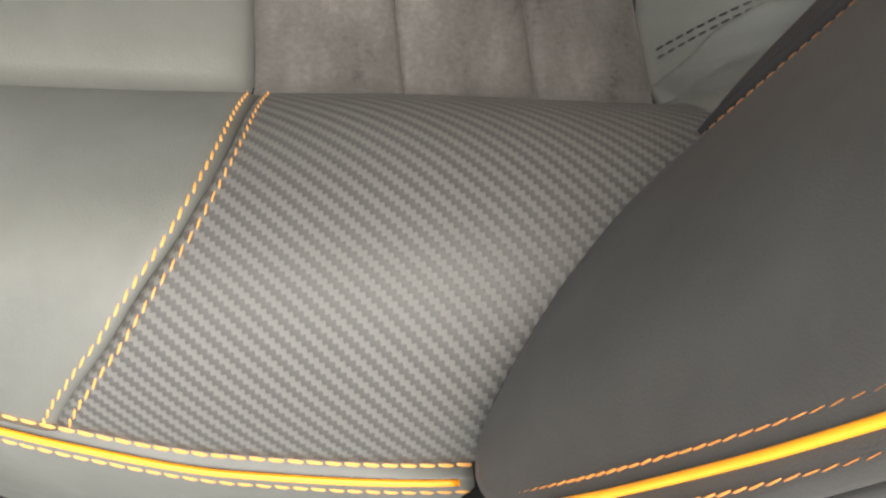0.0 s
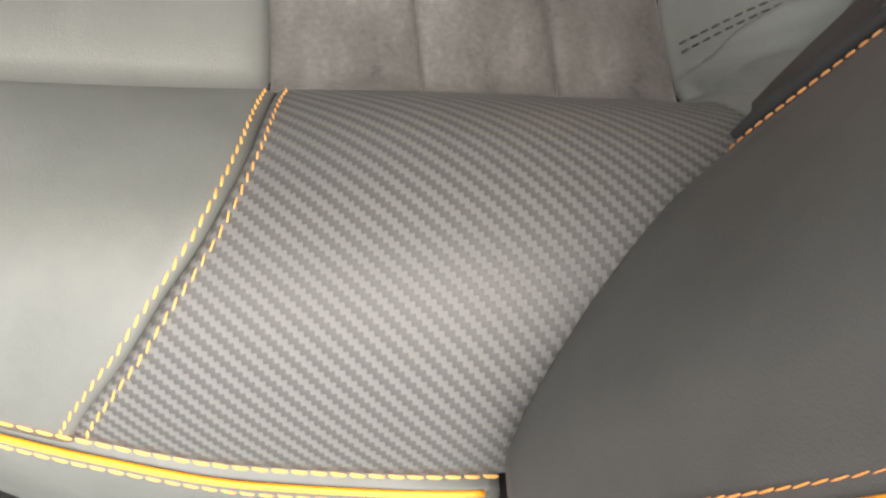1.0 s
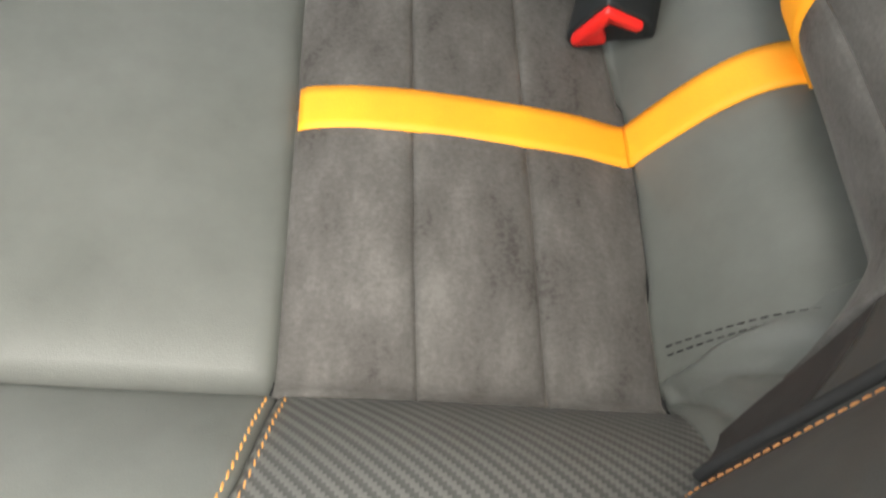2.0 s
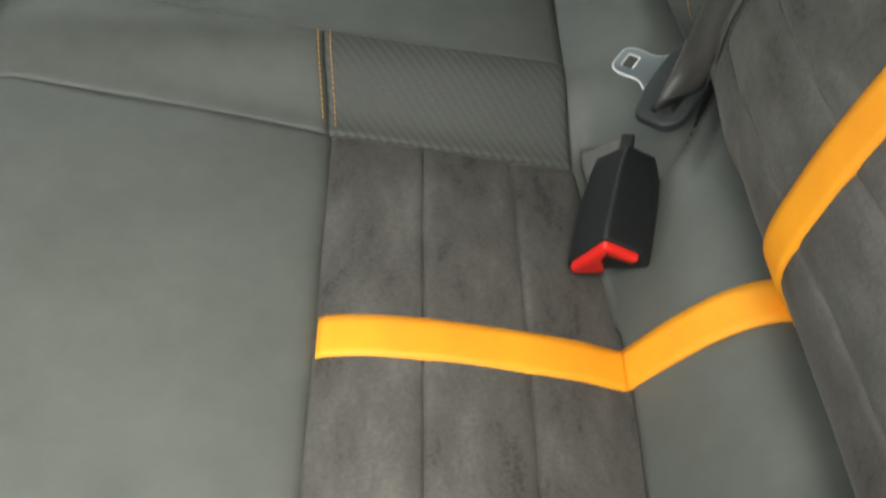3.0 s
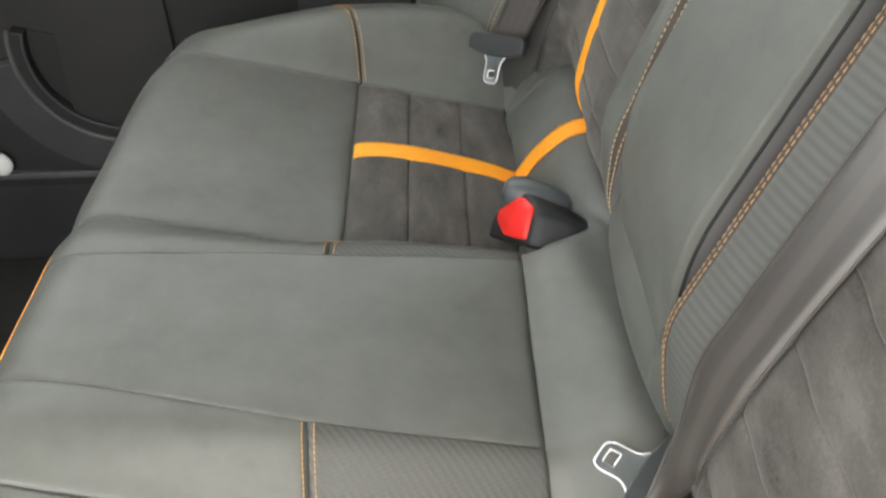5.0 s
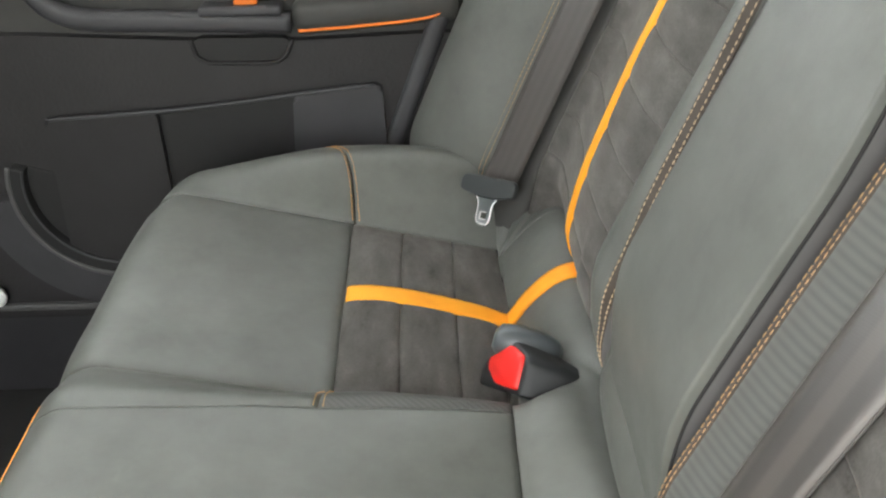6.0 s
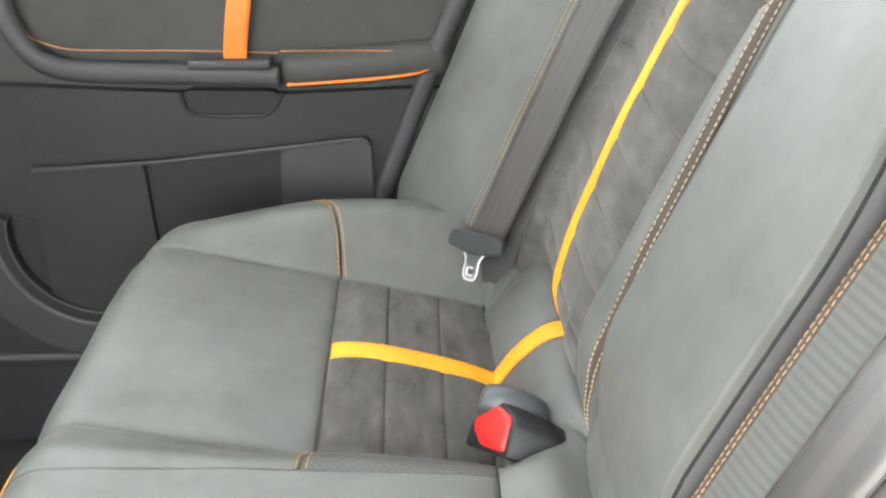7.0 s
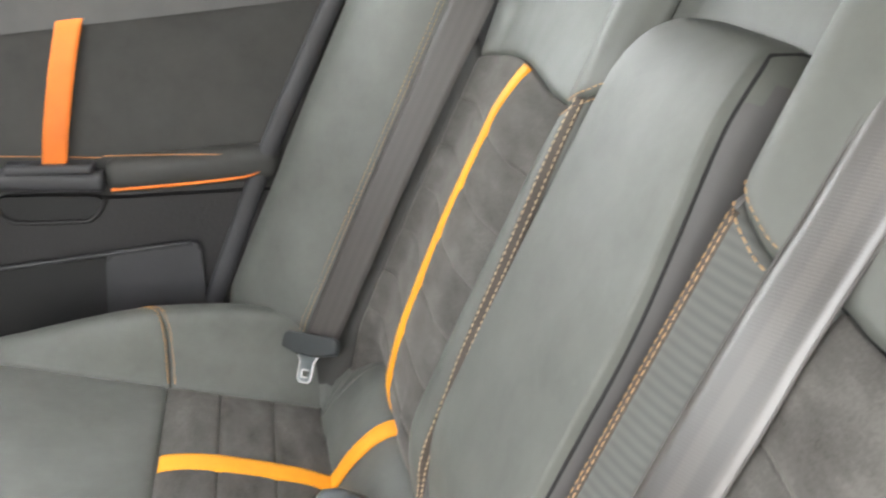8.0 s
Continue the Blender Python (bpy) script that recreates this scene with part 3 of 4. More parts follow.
# ---- cushion ----
rear_seat = thing("rear_bench_seat", "charcoal leather and suede rear car bench with orange stripes", "car seat")
cushion = panel("cushion", cushion_at, (lambda a, b: (lambda s: (s, (2 * b - 1) * (outer(s) - 0.004)))(-0.70 + 0.80 * a)), (1, 1), SEAM, rear_seat, UP, counts=(60, 110), lift=-0.0075, seams="", depth=0.03,
      label="dark foam core under the covers")
FIRST, SECOND, THIRD = -0.181, -0.119, -0.0585
for sg in (-1, 1):
    inner = 0.4985 if sg < 0 else 0.494
    seat_front = panel("front_cover", cushion_at, quad((-0.66, 0.138), (FIRST, 0.159), (FIRST, inner), (-0.66, inner + 0.011), sg), (0.42, 0.34), LEATHER, cushion, UP,
                       "smooth charcoal leather", (56, 54), seams="bcd", edge=0.010, tuck=0.0025, puff=0.004, relief=rolled(inner, seat_noise(11, 0.0025, 3 * sg), 0.0075 if sg < 0 else 0.001))
    panel("bolster_cover", cushion_at, (lambda a, b, sg=sg, e=inner: (lambda s1: ((-0.50 + a * (s1(b) + 0.50)), sg * (e + b * (outer(-0.50 + a * (s1(b) + 0.50)) - e - 0.002))))(lambda b: bolster_seam(b) - 0.0007)),
          (0.3, 0.14), LEATHER, cushion, UP, "smooth charcoal leather", (48, 30), seams="bc", edge=0.0032, tuck=0.0011, puff=0.002)
    panel("carbon_panel", cushion_at, (lambda a, b, sg=sg, e=inner: (lambda s: (s, sg * (e + b * (outer(s) - e - 0.004))))((bolster_seam(b) + 0.0007) + a * (0.002 - bolster_seam(b)))),
          (0.2, 0.14), CARBON if sg < 0 else LEATHER, cushion, UP, "vinyl embossed with carbon weave" if sg < 0 else "smooth charcoal leather", (44, 44), seams="abc", edge=0.0032, tuck=0.0011, puff=0.0015, draped=sg < 0)
    panel("strip_cover", cushion_at, strip_at(-0.66, -0.187, lambda s: 0.138 + 0.021 * (s + 0.66) / 0.473, sg), (0.42, 0.06), LEATHER, cushion, UP,
          "smooth charcoal leather", (46, 20), seams="bcd" if sg < 0 else "bd", edge=0.005, tuck=0.0014)
    panel("carbon_strip", cushion_at, strip_at(-0.1865, -0.017, lambda s: suede_side(s, sg), sg), (0.17, 0.06), CARBON_WASHED, cushion, UP,
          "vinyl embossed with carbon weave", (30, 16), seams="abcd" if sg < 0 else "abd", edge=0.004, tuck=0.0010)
    for lo, hi in ((0.1605, 0.3325), (0.3325, inner - 0.0005)):
        for k, (s0, s1) in enumerate(((FIRST, SECOND), (SECOND, THIRD), (THIRD, None))):
            def patch(a, b, s0=s0, s1=s1, lo=lo, hi=hi, sg=sg):
                w = lo + (hi - lo) * b
                s = s0 + ((seam_line(w) if s1 is None else s1) - s0) * a
                return s, sg * (w + (suede_side(s, sg) - 0.159) * (1 - b) * (lo < 0.2))
            panel("suede_panel", cushion_at, patch, (0.06, hi - lo), SUEDE, cushion, UP,
                  "brushed charcoal suede", (16, 22), seams="abd" if hi > 0.4 else "abc", edge=0.006, tuck=0.0020, puff=0.0012,
                  relief=seat_noise(26, 0.0009, k + 9 * sg))
    panel("stripe", cushion_at, quad((-0.1795, 0.3185), (-0.0002, 0.3185), (-0.0002, 0.3465), (-0.1795, 0.3465), sg), (0.18, 0.028), ORANGE, cushion, UP,
          "orange ribbon stripe", (26, 5), seams="a", edge=0.004, tuck=0.002, lift=0.0016, depth=0.0022)
    panel("stripe", cushion_at, quad((-0.0002, 0.3185), (0.085, 0.3185), (0.085, 0.3465), (-0.0002, 0.3465), sg), (0.08, 0.028), ORANGE, cushion, UP,
          "orange ribbon stripe", (26, 5), seams="", edge=0.006, tuck=0.003, lift=0.0016, depth=0.0022)
    panel("corner_cover", cushion_at, quad((-0.0012, 0.476), (0.100, 0.455), (0.100, 0.62), (0.0016, 0.62), sg), (0.08, 0.13), LEATHER, cushion, UP,
          "gathered charcoal leather", (44, 56), seams="ac", edge=0.003, tuck=0.001, lift=0.0008, relief=gathers(sg))
    # stitching
    ln = np.linspace(0, 1, 12)
    for off in (-0.0040, 0.0040):
        s = bolster_seam(ln) + off
        stitches("stitching", cushion_at, s, sg * (inner + 0.003 + ln * (outer(s) - inner - 0.006)), UP, cushion, THREAD, 0.0005, 0.0054, 0.0045, 0.0010, 0.25, label="orange double stitching")
        stitches("stitching", cushion_at, -0.1865 + 1.04 * off + 0.003 * ln, sg * ((0.096 if sg < 0 else 0.099) + 0.059 * ln), UP, cushion, TAN_THREAD, 0.0009, 0.0042, 0.0034, 0.0009, label="tan double stitching")
    for off in (-0.004, 0.004) if sg < 0 else ():
        stitches("stitching", cushion_at, 0.002 + 0.070 * ln, sg * (0.4615 + 0.0125 * ln + 0.3 * off * (2 - ln)), UP, cushion, DARK_THREAD, 0.0003, 0.006, 0.0042, 0.0009, label="black double stitching")
    # piping round the outer end and its two rows of thread
    s = np.linspace(-0.40, -0.104, 40)
    cord("piping", cushion_at, s[:-1], sg * outer(s[:-1]), UP, 0.0014, PIPING, cushion, 0.0006, "orange piping")
    stitches("stitching", cushion_at, s, sg * (outer(s) - 0.0034), UP, cushion, THREAD, 0.0004, 0.0066, 0.0056, 0.0010, -0.12, label="orange stitching")
    sk = lambda p, q, sg=sg: skirt_at(p, q) * np.array([1, sg, 1])
    panel("skirt", sk, rect(-0.43, 0.06, 0.0, 0.20) if sg > 0 else skirt_end, (0.5, 0.2), LEATHER, cushion, (0, sg, 0.2), "smooth charcoal leather", (40, 20), seams="c", edge=0.006, tuck=0.002)
    stitches("stitching", sk, s, 0.0085 + 0 * s, (0, sg, 0.2), cushion, THREAD, 0.0003, 0.0066, 0.0056, 0.0010, -0.12, label="orange stitching")
panel("middle_cover", cushion_at, (lambda a, b: (lambda s: (s, -hump_edge(s, -1) + b * (hump_edge(s, -1) + hump_edge(s, 1))))(-0.66 + 0.6435 * a)), (0.45, 0.19), LEATHER, cushion, UP,
      "smooth charcoal leather", (56, 40), seams="bc", edge=0.006, tuck=0.0016, relief=seat_noise(12, 0.0015, 21))
panel("rear_cover", cushion_at, (lambda a, b: (lambda y: (seam_line(np.abs(y)) + 0.0002 + a * (0.100 - seam_line(np.abs(y))), y))(-0.476 + 0.952 * b)), (0.09, 0.95), LEATHER, cushion, UP,
      "charcoal leather rear strip", (34, 190), seams="acd", edge=0.005, tuck=0.0018, relief=creased(seat_noise(14, 0.002, 40)))
yy = np.linspace(-0.50, 0.50, 60)
cord("piping", cushion_at, lip(np.abs(yy)) - 0.050, yy, UP, 0.0008, PIPING, cushion, 0.0004, "orange piping")

# ---- backrest ----
backrest = panel("backrest", backrest_at, rect(-0.06, 0.84, -0.74, 0.74), (1, 1), SEAM, rear_seat, FWD, counts=(60, 150), lift=-0.0075, seams="", depth=0.06,
      label="dark foam core under the covers")
BANDS = [0.03, 0.135, 0.185, 0.237, 0.288, 0.338, 0.390, None]
for sg in (-1, 1):
    for z0, z1 in zip(BANDS, BANDS[1:]):
        for lo, hi in ((0.191, 0.333), (0.333, 0.498)):
            rise = 0.006 if hi < 0.4 else 0.0
            def patch(a, b, z0=z0, z1=z1, lo=lo, hi=hi, rise=rise, sg=sg):
                w = lo + (hi - lo) * b
                low, high = z0 + rise * b, cross_seam(w) - 0.0006 if z1 is None else z1 + rise * b
                return low + (high - low) * a, sg * w
            panel("suede_panel", backrest_at, patch, (0.055, hi - lo), SUEDE, backrest, FWD,
                  "brushed charcoal suede", (14, 26), seams="abc" if hi < 0.4 else "abd", edge=0.012, tuck=0.0014, puff=0.0, relief=seat_noise(24, 0.0006, z0 * 40 + sg))
    lower, upper = (0.325, 0.338) if sg < 0 else (0.319, 0.321)
    panel("stripe", backrest_at, quad((0.04, lower), (0.457, upper), (0.457, upper + 0.024), (0.04, lower + 0.024), sg), (0.4, 0.026), ORANGE, backrest, FWD,
          "orange ribbon stripe", (60, 5), seams="", lift=0.0020, depth=0.004)
    panel("carbon_panel", backrest_at, (lambda a, b, sg=sg: (lambda w: (0.06 + a * (cross_seam(w) - 0.0006 - 0.06), sg * w))(0.1175 + 0.072 * b)), (0.40, 0.08), CARBON_RIB if sg < 0 else LEATHER, backrest, FWD,
          "vinyl embossed with carbon weave", (60, 20), seams="bcd", edge=0.006, tuck=0.0018)
    panel("edge_roll", backrest_at, rect(0.06, 0.4825, 0.094, 0.1168, sg), (0.4, 0.03), LEATHER_GLOSS, backrest, FWD, "smooth dark leather roll", (50, 10), seams="bd", edge=0.006, tuck=0.002)
    panel("upper_cover", backrest_at, (lambda a, b, sg=sg: (lambda w0: (cross_seam(w0) + 0.0006 + a * (0.82 - cross_seam(w0)), sg * (w0 + 0.05 * a * smoothstep((w0 - 0.25) / 0.228))))(0.094 + 0.404 * b)), (0.35, 0.4), LEATHER, backrest, FWD,
          "smooth charcoal leather", (44, 70), seams="ad", edge=0.008, tuck=0.003, puff=0.006)
    low = 0.13 if sg < 0 else 0.0
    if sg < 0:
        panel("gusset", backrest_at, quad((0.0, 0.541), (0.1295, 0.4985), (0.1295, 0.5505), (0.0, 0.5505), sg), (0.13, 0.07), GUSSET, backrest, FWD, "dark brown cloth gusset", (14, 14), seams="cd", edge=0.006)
    panel("side_strip", backrest_at, quad((low, 0.4985), (0.437, 0.4985), (0.50, 0.5505), (low, 0.5505), sg), (0.45, 0.08), LEATHER_SHADED, backrest, FWD,
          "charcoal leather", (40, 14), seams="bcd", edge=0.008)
    # The near wing takes the leather copy that is darkened for shade.
    panel("wing_cover", backrest_at, (lambda a, b, sg=sg: (lambda w: (wing_foot(w, sg) + a * (0.82 - wing_foot(w, sg)), sg * w))(0.5515 + (0.157 if sg < 0 else 0.151) * b)), (0.8, 0.2), LEATHER_SHADED if sg < 0 else LEATHER, backrest, (-1, 0, 0.3), "smooth charcoal leather side wing", (70, 34), seams="cd",
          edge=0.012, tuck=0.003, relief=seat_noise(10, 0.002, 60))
    panel("wing_side", backrest_at, rect(0.104 if sg < 0 else -0.03, 0.82, 0.7095 if sg < 0 else 0.7035, 0.86, sg), (0.8, 0.2), LEATHER_SHADED, backrest, (-0.3, sg, 0), "charcoal leather", (60, 22), seams="c", edge=0.006, tuck=0.002)
    zz = np.linspace(0.04, 0.50, 30)
    if sg > 0:
        for off in (-0.0045, 0.0045):
            stitches("stitching", backrest_at, zz, sg * (0.5580 + 0.42 * off) + 0 * zz, FWD, backrest, PALE_THREAD, 0.0004, 0.0060, 0.0044, 0.0011, label="tan double stitching")
    else:
        cord("seam_cord", backrest_at, zz, sg * 0.547 + 0 * zz, FWD, 0.003, SEAM, backrest, 0.0, "black seam cord")
        stitches("stitching", backrest_at, zz, sg * 0.556 + 0 * zz, FWD, backrest, COPPER_THREAD, 0.0, 0.0052, 0.0038, 0.0005, label="orange stitching")
    z2 = np.linspace(0.10, 0.476, 40)
    if sg > 0:
        outside = soft(z2, [0.10, 0.125, 0.16, 0.195, 0.27, 0.347, 0.396, 0.445, 0.486], [0.125, 0.121, 0.1145, 0.1125, 0.1205, 0.1245, 0.1275, 0.1305, 0.132])
        rows = (outside - 0.0078, outside)
    else:
        rows = (0.1159 + 0 * z2, 0.1205 + 0 * z2)

    def tape_at(a, b, rows=rows, z2=z2, sg=sg):
        z = 0.10 + 0.376 * a
        w0, w1 = (np.interp(z, z2, r) for r in rows)
        return z, sg * (w0 - 0.002 + (w1 - w0 + 0.004) * b)
    panel("seam_tape", backrest_at, tape_at, (0.376, 0.012), TAPE, backrest, FWD, "brown folded seam edge", (50, 7), seams="cd", lift=0.0006, depth=0.002, edge=0.003, tuck=0.0006)
    for row in rows:
        stitches("stitching", backrest_at, z2, sg * row, FWD, backrest, CREAM_THREAD if sg > 0 else PALE_THREAD, 0.0010, 0.0058, 0.0041, 0.0011 if sg > 0 else 0.0005, label="tan double stitching")
    for off in (-0.0055, 0.0055):
        w = np.linspace(0.112, 0.19, 16)
        stitches("stitching", backrest_at, cross_seam(w) + off, sg * w, FWD, backrest, PALE_THREAD, 0.0004, 0.0060, 0.0044, 0.0011, label="tan double stitching")
    z3 = np.linspace(0.101 if sg < 0 else 0.0, 0.80, 80)
    edge_w = soft(z3, [0, 0.10, 0.1307, 0.163, 0.215, 0.266, 0.305, 0.80], [0.676, 0.683, 0.6862, 0.6897, 0.6937, 0.6955, 0.696, 0.696]) if sg < 0 else 0.703 + 0 * z3
    cord("piping", backrest_at, z3, sg * edge_w, (-1, sg, 0.2), 0.0012, PIPING, backrest, 0.0006, "orange piping", 100)
    for off in (-0.0050, 0.0049):
        stitches("stitching", backrest_at, z3, sg * (edge_w + off), (-1, sg, 0.2), backrest, ORANGE_THREAD, 0.0003, 0.0048, 0.0043, 0.0006, 0.12, label="orange stitching")
panel("middle_top", backrest_at, rect(0.50, 0.82, -0.0935, 0.0935), (0.3, 0.2), LEATHER, backrest, FWD, "smooth charcoal leather", (24, 26), seams="", edge=0.02, lift=0.0, depth=0.02)
panel("middle_foot", backrest_at, rect(0.02, 0.165, -0.1035, 0.094), (0.13, 0.2), LEATHER, backrest, FWD, "smooth charcoal leather roll", (20, 30), seams="", lift=0.008, puff=0.008, depth=0.03)

# ---- folding armrest in the middle of the backrest ----

def armrest_shape():
    verts, faces = [], []
    rings, sides = 40, 120
    mid_z, half_z, half_y = 0.326, 0.219, 0.0875
    for k in range(rings):
        r = 1 - 0.985 * (k / (rings - 1)) ** 2.0
        h = 1.0 - 0.06 * r ** 4 if r < 0.955 else 0.950 * max(0.0, 1 - ((r - 0.955) / 0.045) ** 2) ** 0.5
        for j in range(sides):
            a = 2 * math.pi * j / sides
            c, s = math.cos(a), math.sin(a)
            m = (abs(c) ** 7 + abs(s) ** 7) ** (-1 / 7)
            z = mid_z + half_z * s * m * r
            lean = float(smoothstep((z - 0.36) / 0.16)) if c < 0 else 0.0
            y = -0.009 + ((half_y if c > 0 else 0.0940) - 0.014 * lean) * (1 - 0.10 * lean * min(k, 6) / 6) * c * m * r
            dip = 0.0022 * math.exp(-((r - 0.9767) / 0.006) ** 2) * float(smoothstep((-c * m - 0.8) / 0.2))
            off = -0.01 + 0.057 * h - dip
            off = (off + 0.01) * (0.30 + 0.70 * float(smoothstep((z - 0.10) / 0.14))) - 0.01
            top = min(1.0, max(0.0, (z - 0.480) / 0.067))
            off = (off + 0.01) * (0.25 + 0.75 * math.sqrt(1 - top * top)) - 0.01
            verts.append((float(back_line(z, 0.0)) - off * 0.92, y, z + off * 0.38))
    for k in range(rings - 1):
        for j in range(sides):
            l = (j + 1) % sides
            faces.append((k * sides + j, (k + 1) * sides + j, (k + 1) * sides + l, k * sides + l))
    faces.append(tuple(range((rings - 1) * sides, rings * sides))[::-1])
    return verts, faces


v, f = armrest_shape()
rim = 6 * 120
wall = [g for g in f if min(g) < rim and all(132 < 3.0 * (n % 120) < 246 and abs(v[n][1] + 0.009) > 0.066 for n in g)]
armrest = mesh_part("armrest", v, [g for g in f if g not in set(wall)], LEATHER, rear_seat, "charcoal leather folding armrest stowed upright")
mesh_part("side_wall", v[:rim + 120], wall, LEATHER_GLOSS, armrest, "smooth dark leather side")
groove = [v[120 + 42], v[3 * 120 + 42]] + [v[rim + j] for j in range(43, 81)]
# Dark cord on the surface paints the shade of the seam's groove.
tube("groove_shade", [(x - 0.0004, y, z + 0.0002) for x, y, z in groove], 0.0012, SEAM, armrest, "dark cord drawn as shade of the sunken seam", 8)


# ---- belts and buckles ----
def loft(bm, sections, sides=36, power=6.0):
    """A body through sections of (along, width, height, rise); it lies along local y."""
    rings = []
    for y, w, h, z in sections:
        ring = []
        for j in range(sides):
            a = 2 * math.pi * j / sides
            c, s = math.cos(a), math.sin(a)
            m = (abs(c) ** power + abs(s) ** power) ** (-1 / power)
            ring.append(bm.verts.new((w / 2 * c * m, y, z + h / 2 * s * m)))
        rings.append(ring)
    for a, b in zip(rings, rings[1:]):
        for j in range(sides):
            l = (j + 1) % sides
            bm.faces.new((a[j], a[l], b[l], b[j]))
    bm.faces.new(rings[0][::-1])
    bm.faces.new(rings[-1])


GABLE = [(-0.5, -0.5), (0.5, -0.5), (0.5, -0.30), (0.46, -0.20), (-0.10, 0.5), (-0.5, -0.08)]
ROOF = [(-0.5, -0.5), (0.5, -0.5), (0.5, -0.10), (0.40, 0.06), (-0.10, 0.5), (-0.42, 0.30), (-0.5, 0.12)]


def ridged(bm, sections, profile, slant):
    """A body of one rounded profile through sections of (along, width, height, rise), along local y; its front end is cut aslant."""
    outline = rounded_outline(profile, 0.07, 4)
    rings = [[bm.verts.new((w * x, y + slant * max(0.0, 1 + y / 0.07) * w * x, z + h * u)) for x, u in outline] for y, w, h, z in sections]
    n = len(outline)
    for a, b in zip(rings, rings[1:]):
        for j in range(n):
            l = (j + 1) % n
            bm.faces.new((a[j], a[l], b[l], b[j]))
    bm.faces.new(rings[0])
    bm.faces.new(rings[-1])
    bmesh.ops.recalc_face_normals(bm, faces=bm.faces)


NOTCHED = [(0.04, -0.44), (0.46, -0.44), (0.45, -0.24), (-0.10, 0.44), (-0.46, -0.06), (-0.40, -0.18), (-0.10, 0.16), (0.02, 0.0)]
WHOLE = [(-0.44, -0.42), (0.04, -0.42), (0.28, -0.16), (0.30, 0.06), (-0.10, 0.42), (-0.42, 0.26)]


def buckle_thing(label, m, slant, face):
    top = thing("belt_buckle", label, "seat belt buckle", "belt buckles")
    bm = bmesh.new()
    ridged(bm, [(-0.088, 0.036, 0.022, -0.004), (-0.0855, 0.045, 0.025, -0.003), (-0.074, 0.051, 0.035, -0.003), (-0.050, 0.0550, 0.0405, -0.001), (-0.015, 0.0565, 0.0445, 0.0), (-0.003, 0.0565, 0.0445, 0.0),
                (0.0, 0.0550, 0.0430, 0.0), (0.0005, 0.050, 0.038, 0.0)], GABLE if face is NOTCHED else ROOF, slant)
    part("housing", bm, BLACK, top, "black plastic housing with a ridge")
    bm = bmesh.new()
    ridged(bm, [(-0.004, 0.0545, 0.0425, 0.0), (0.0040, 0.0545, 0.0425, 0.0), (0.0056, 0.050, 0.038, 0.0)], face, slant)
    part("button", bm, RED, top, "red release button")
    if face is NOTCHED:
        bm = bmesh.new()
        rounded(bm, 0.012, 0.004, 0.012, 0.001, (-0.016, 0.0 - 0.016 * slant, -0.010))
        part("slot", bm, BLACK_SOFT, top, "black slot")
    bm = bmesh.new()
    rounded(bm, 0.010, 0.022, 0.006, 0.002, (0, -0.094, -0.005))
    part("anchor_strap", bm, BLACK_SOFT, top, "black anchor strap")
    top.matrix_world = m
    return top


def placed(at, along_y, up):
    """A pose at a point, with local y along one way and z as near as can be to another."""
    y = Vector(along_y).normalized()
    x = y.cross(Vector(up)).normalized()
    z = x.cross(y)
    return Matrix.Translation(at) @ Matrix((x, y, z)).transposed().to_4x4()


buckle_thing("black seat belt buckle with red button on the suede seat", placed((-0.010, -0.272, 0.041), (-0.27, -0.93, -0.26), (-0.28, -0.05, 1)) @ Matrix.Diagonal((0.88, 0.86, 0.92, 1.0)), 0.12, NOTCHED)
tilted = buckle_thing("black seat belt buckle with red button tilted on its side", placed((-0.017, 0.184, 0.058), (-0.955, 0.20, 0.22), (0.19, 0.585, 0.78)) @ Matrix.Diagonal((1.12, 0.88, 1.12, 1.0)), 0.75, WHOLE)


# Added shape, coloured lighter to stand for the housing's lit top face.
bm = bmesh.new()
loft(bm, [(-0.062, 0.020, 0.012, 0.010), (-0.056, 0.034, 0.022, 0.011), (-0.035, 0.046, 0.030, 0.012), (-0.008, 0.048, 0.032, 0.012), (0.010, 0.042, 0.026, 0.011), (0.015, 0.030, 0.016, 0.010)], power=2.6)
bmesh.ops.translate(bm, vec=(0.020, 0.004, 0.010), verts=bm.verts)
part("top_face_lit", bm, LIT_TOP, tilted, "grey shape added for the lit top of the housing")
tube("anchor_cable", [(0.010, -0.080, 0.004), (0.014, -0.100, 0.006), (0.016, -0.118, 0.002)], 0.0022, BLACK_SOFT, tilted, "black anchor cable")


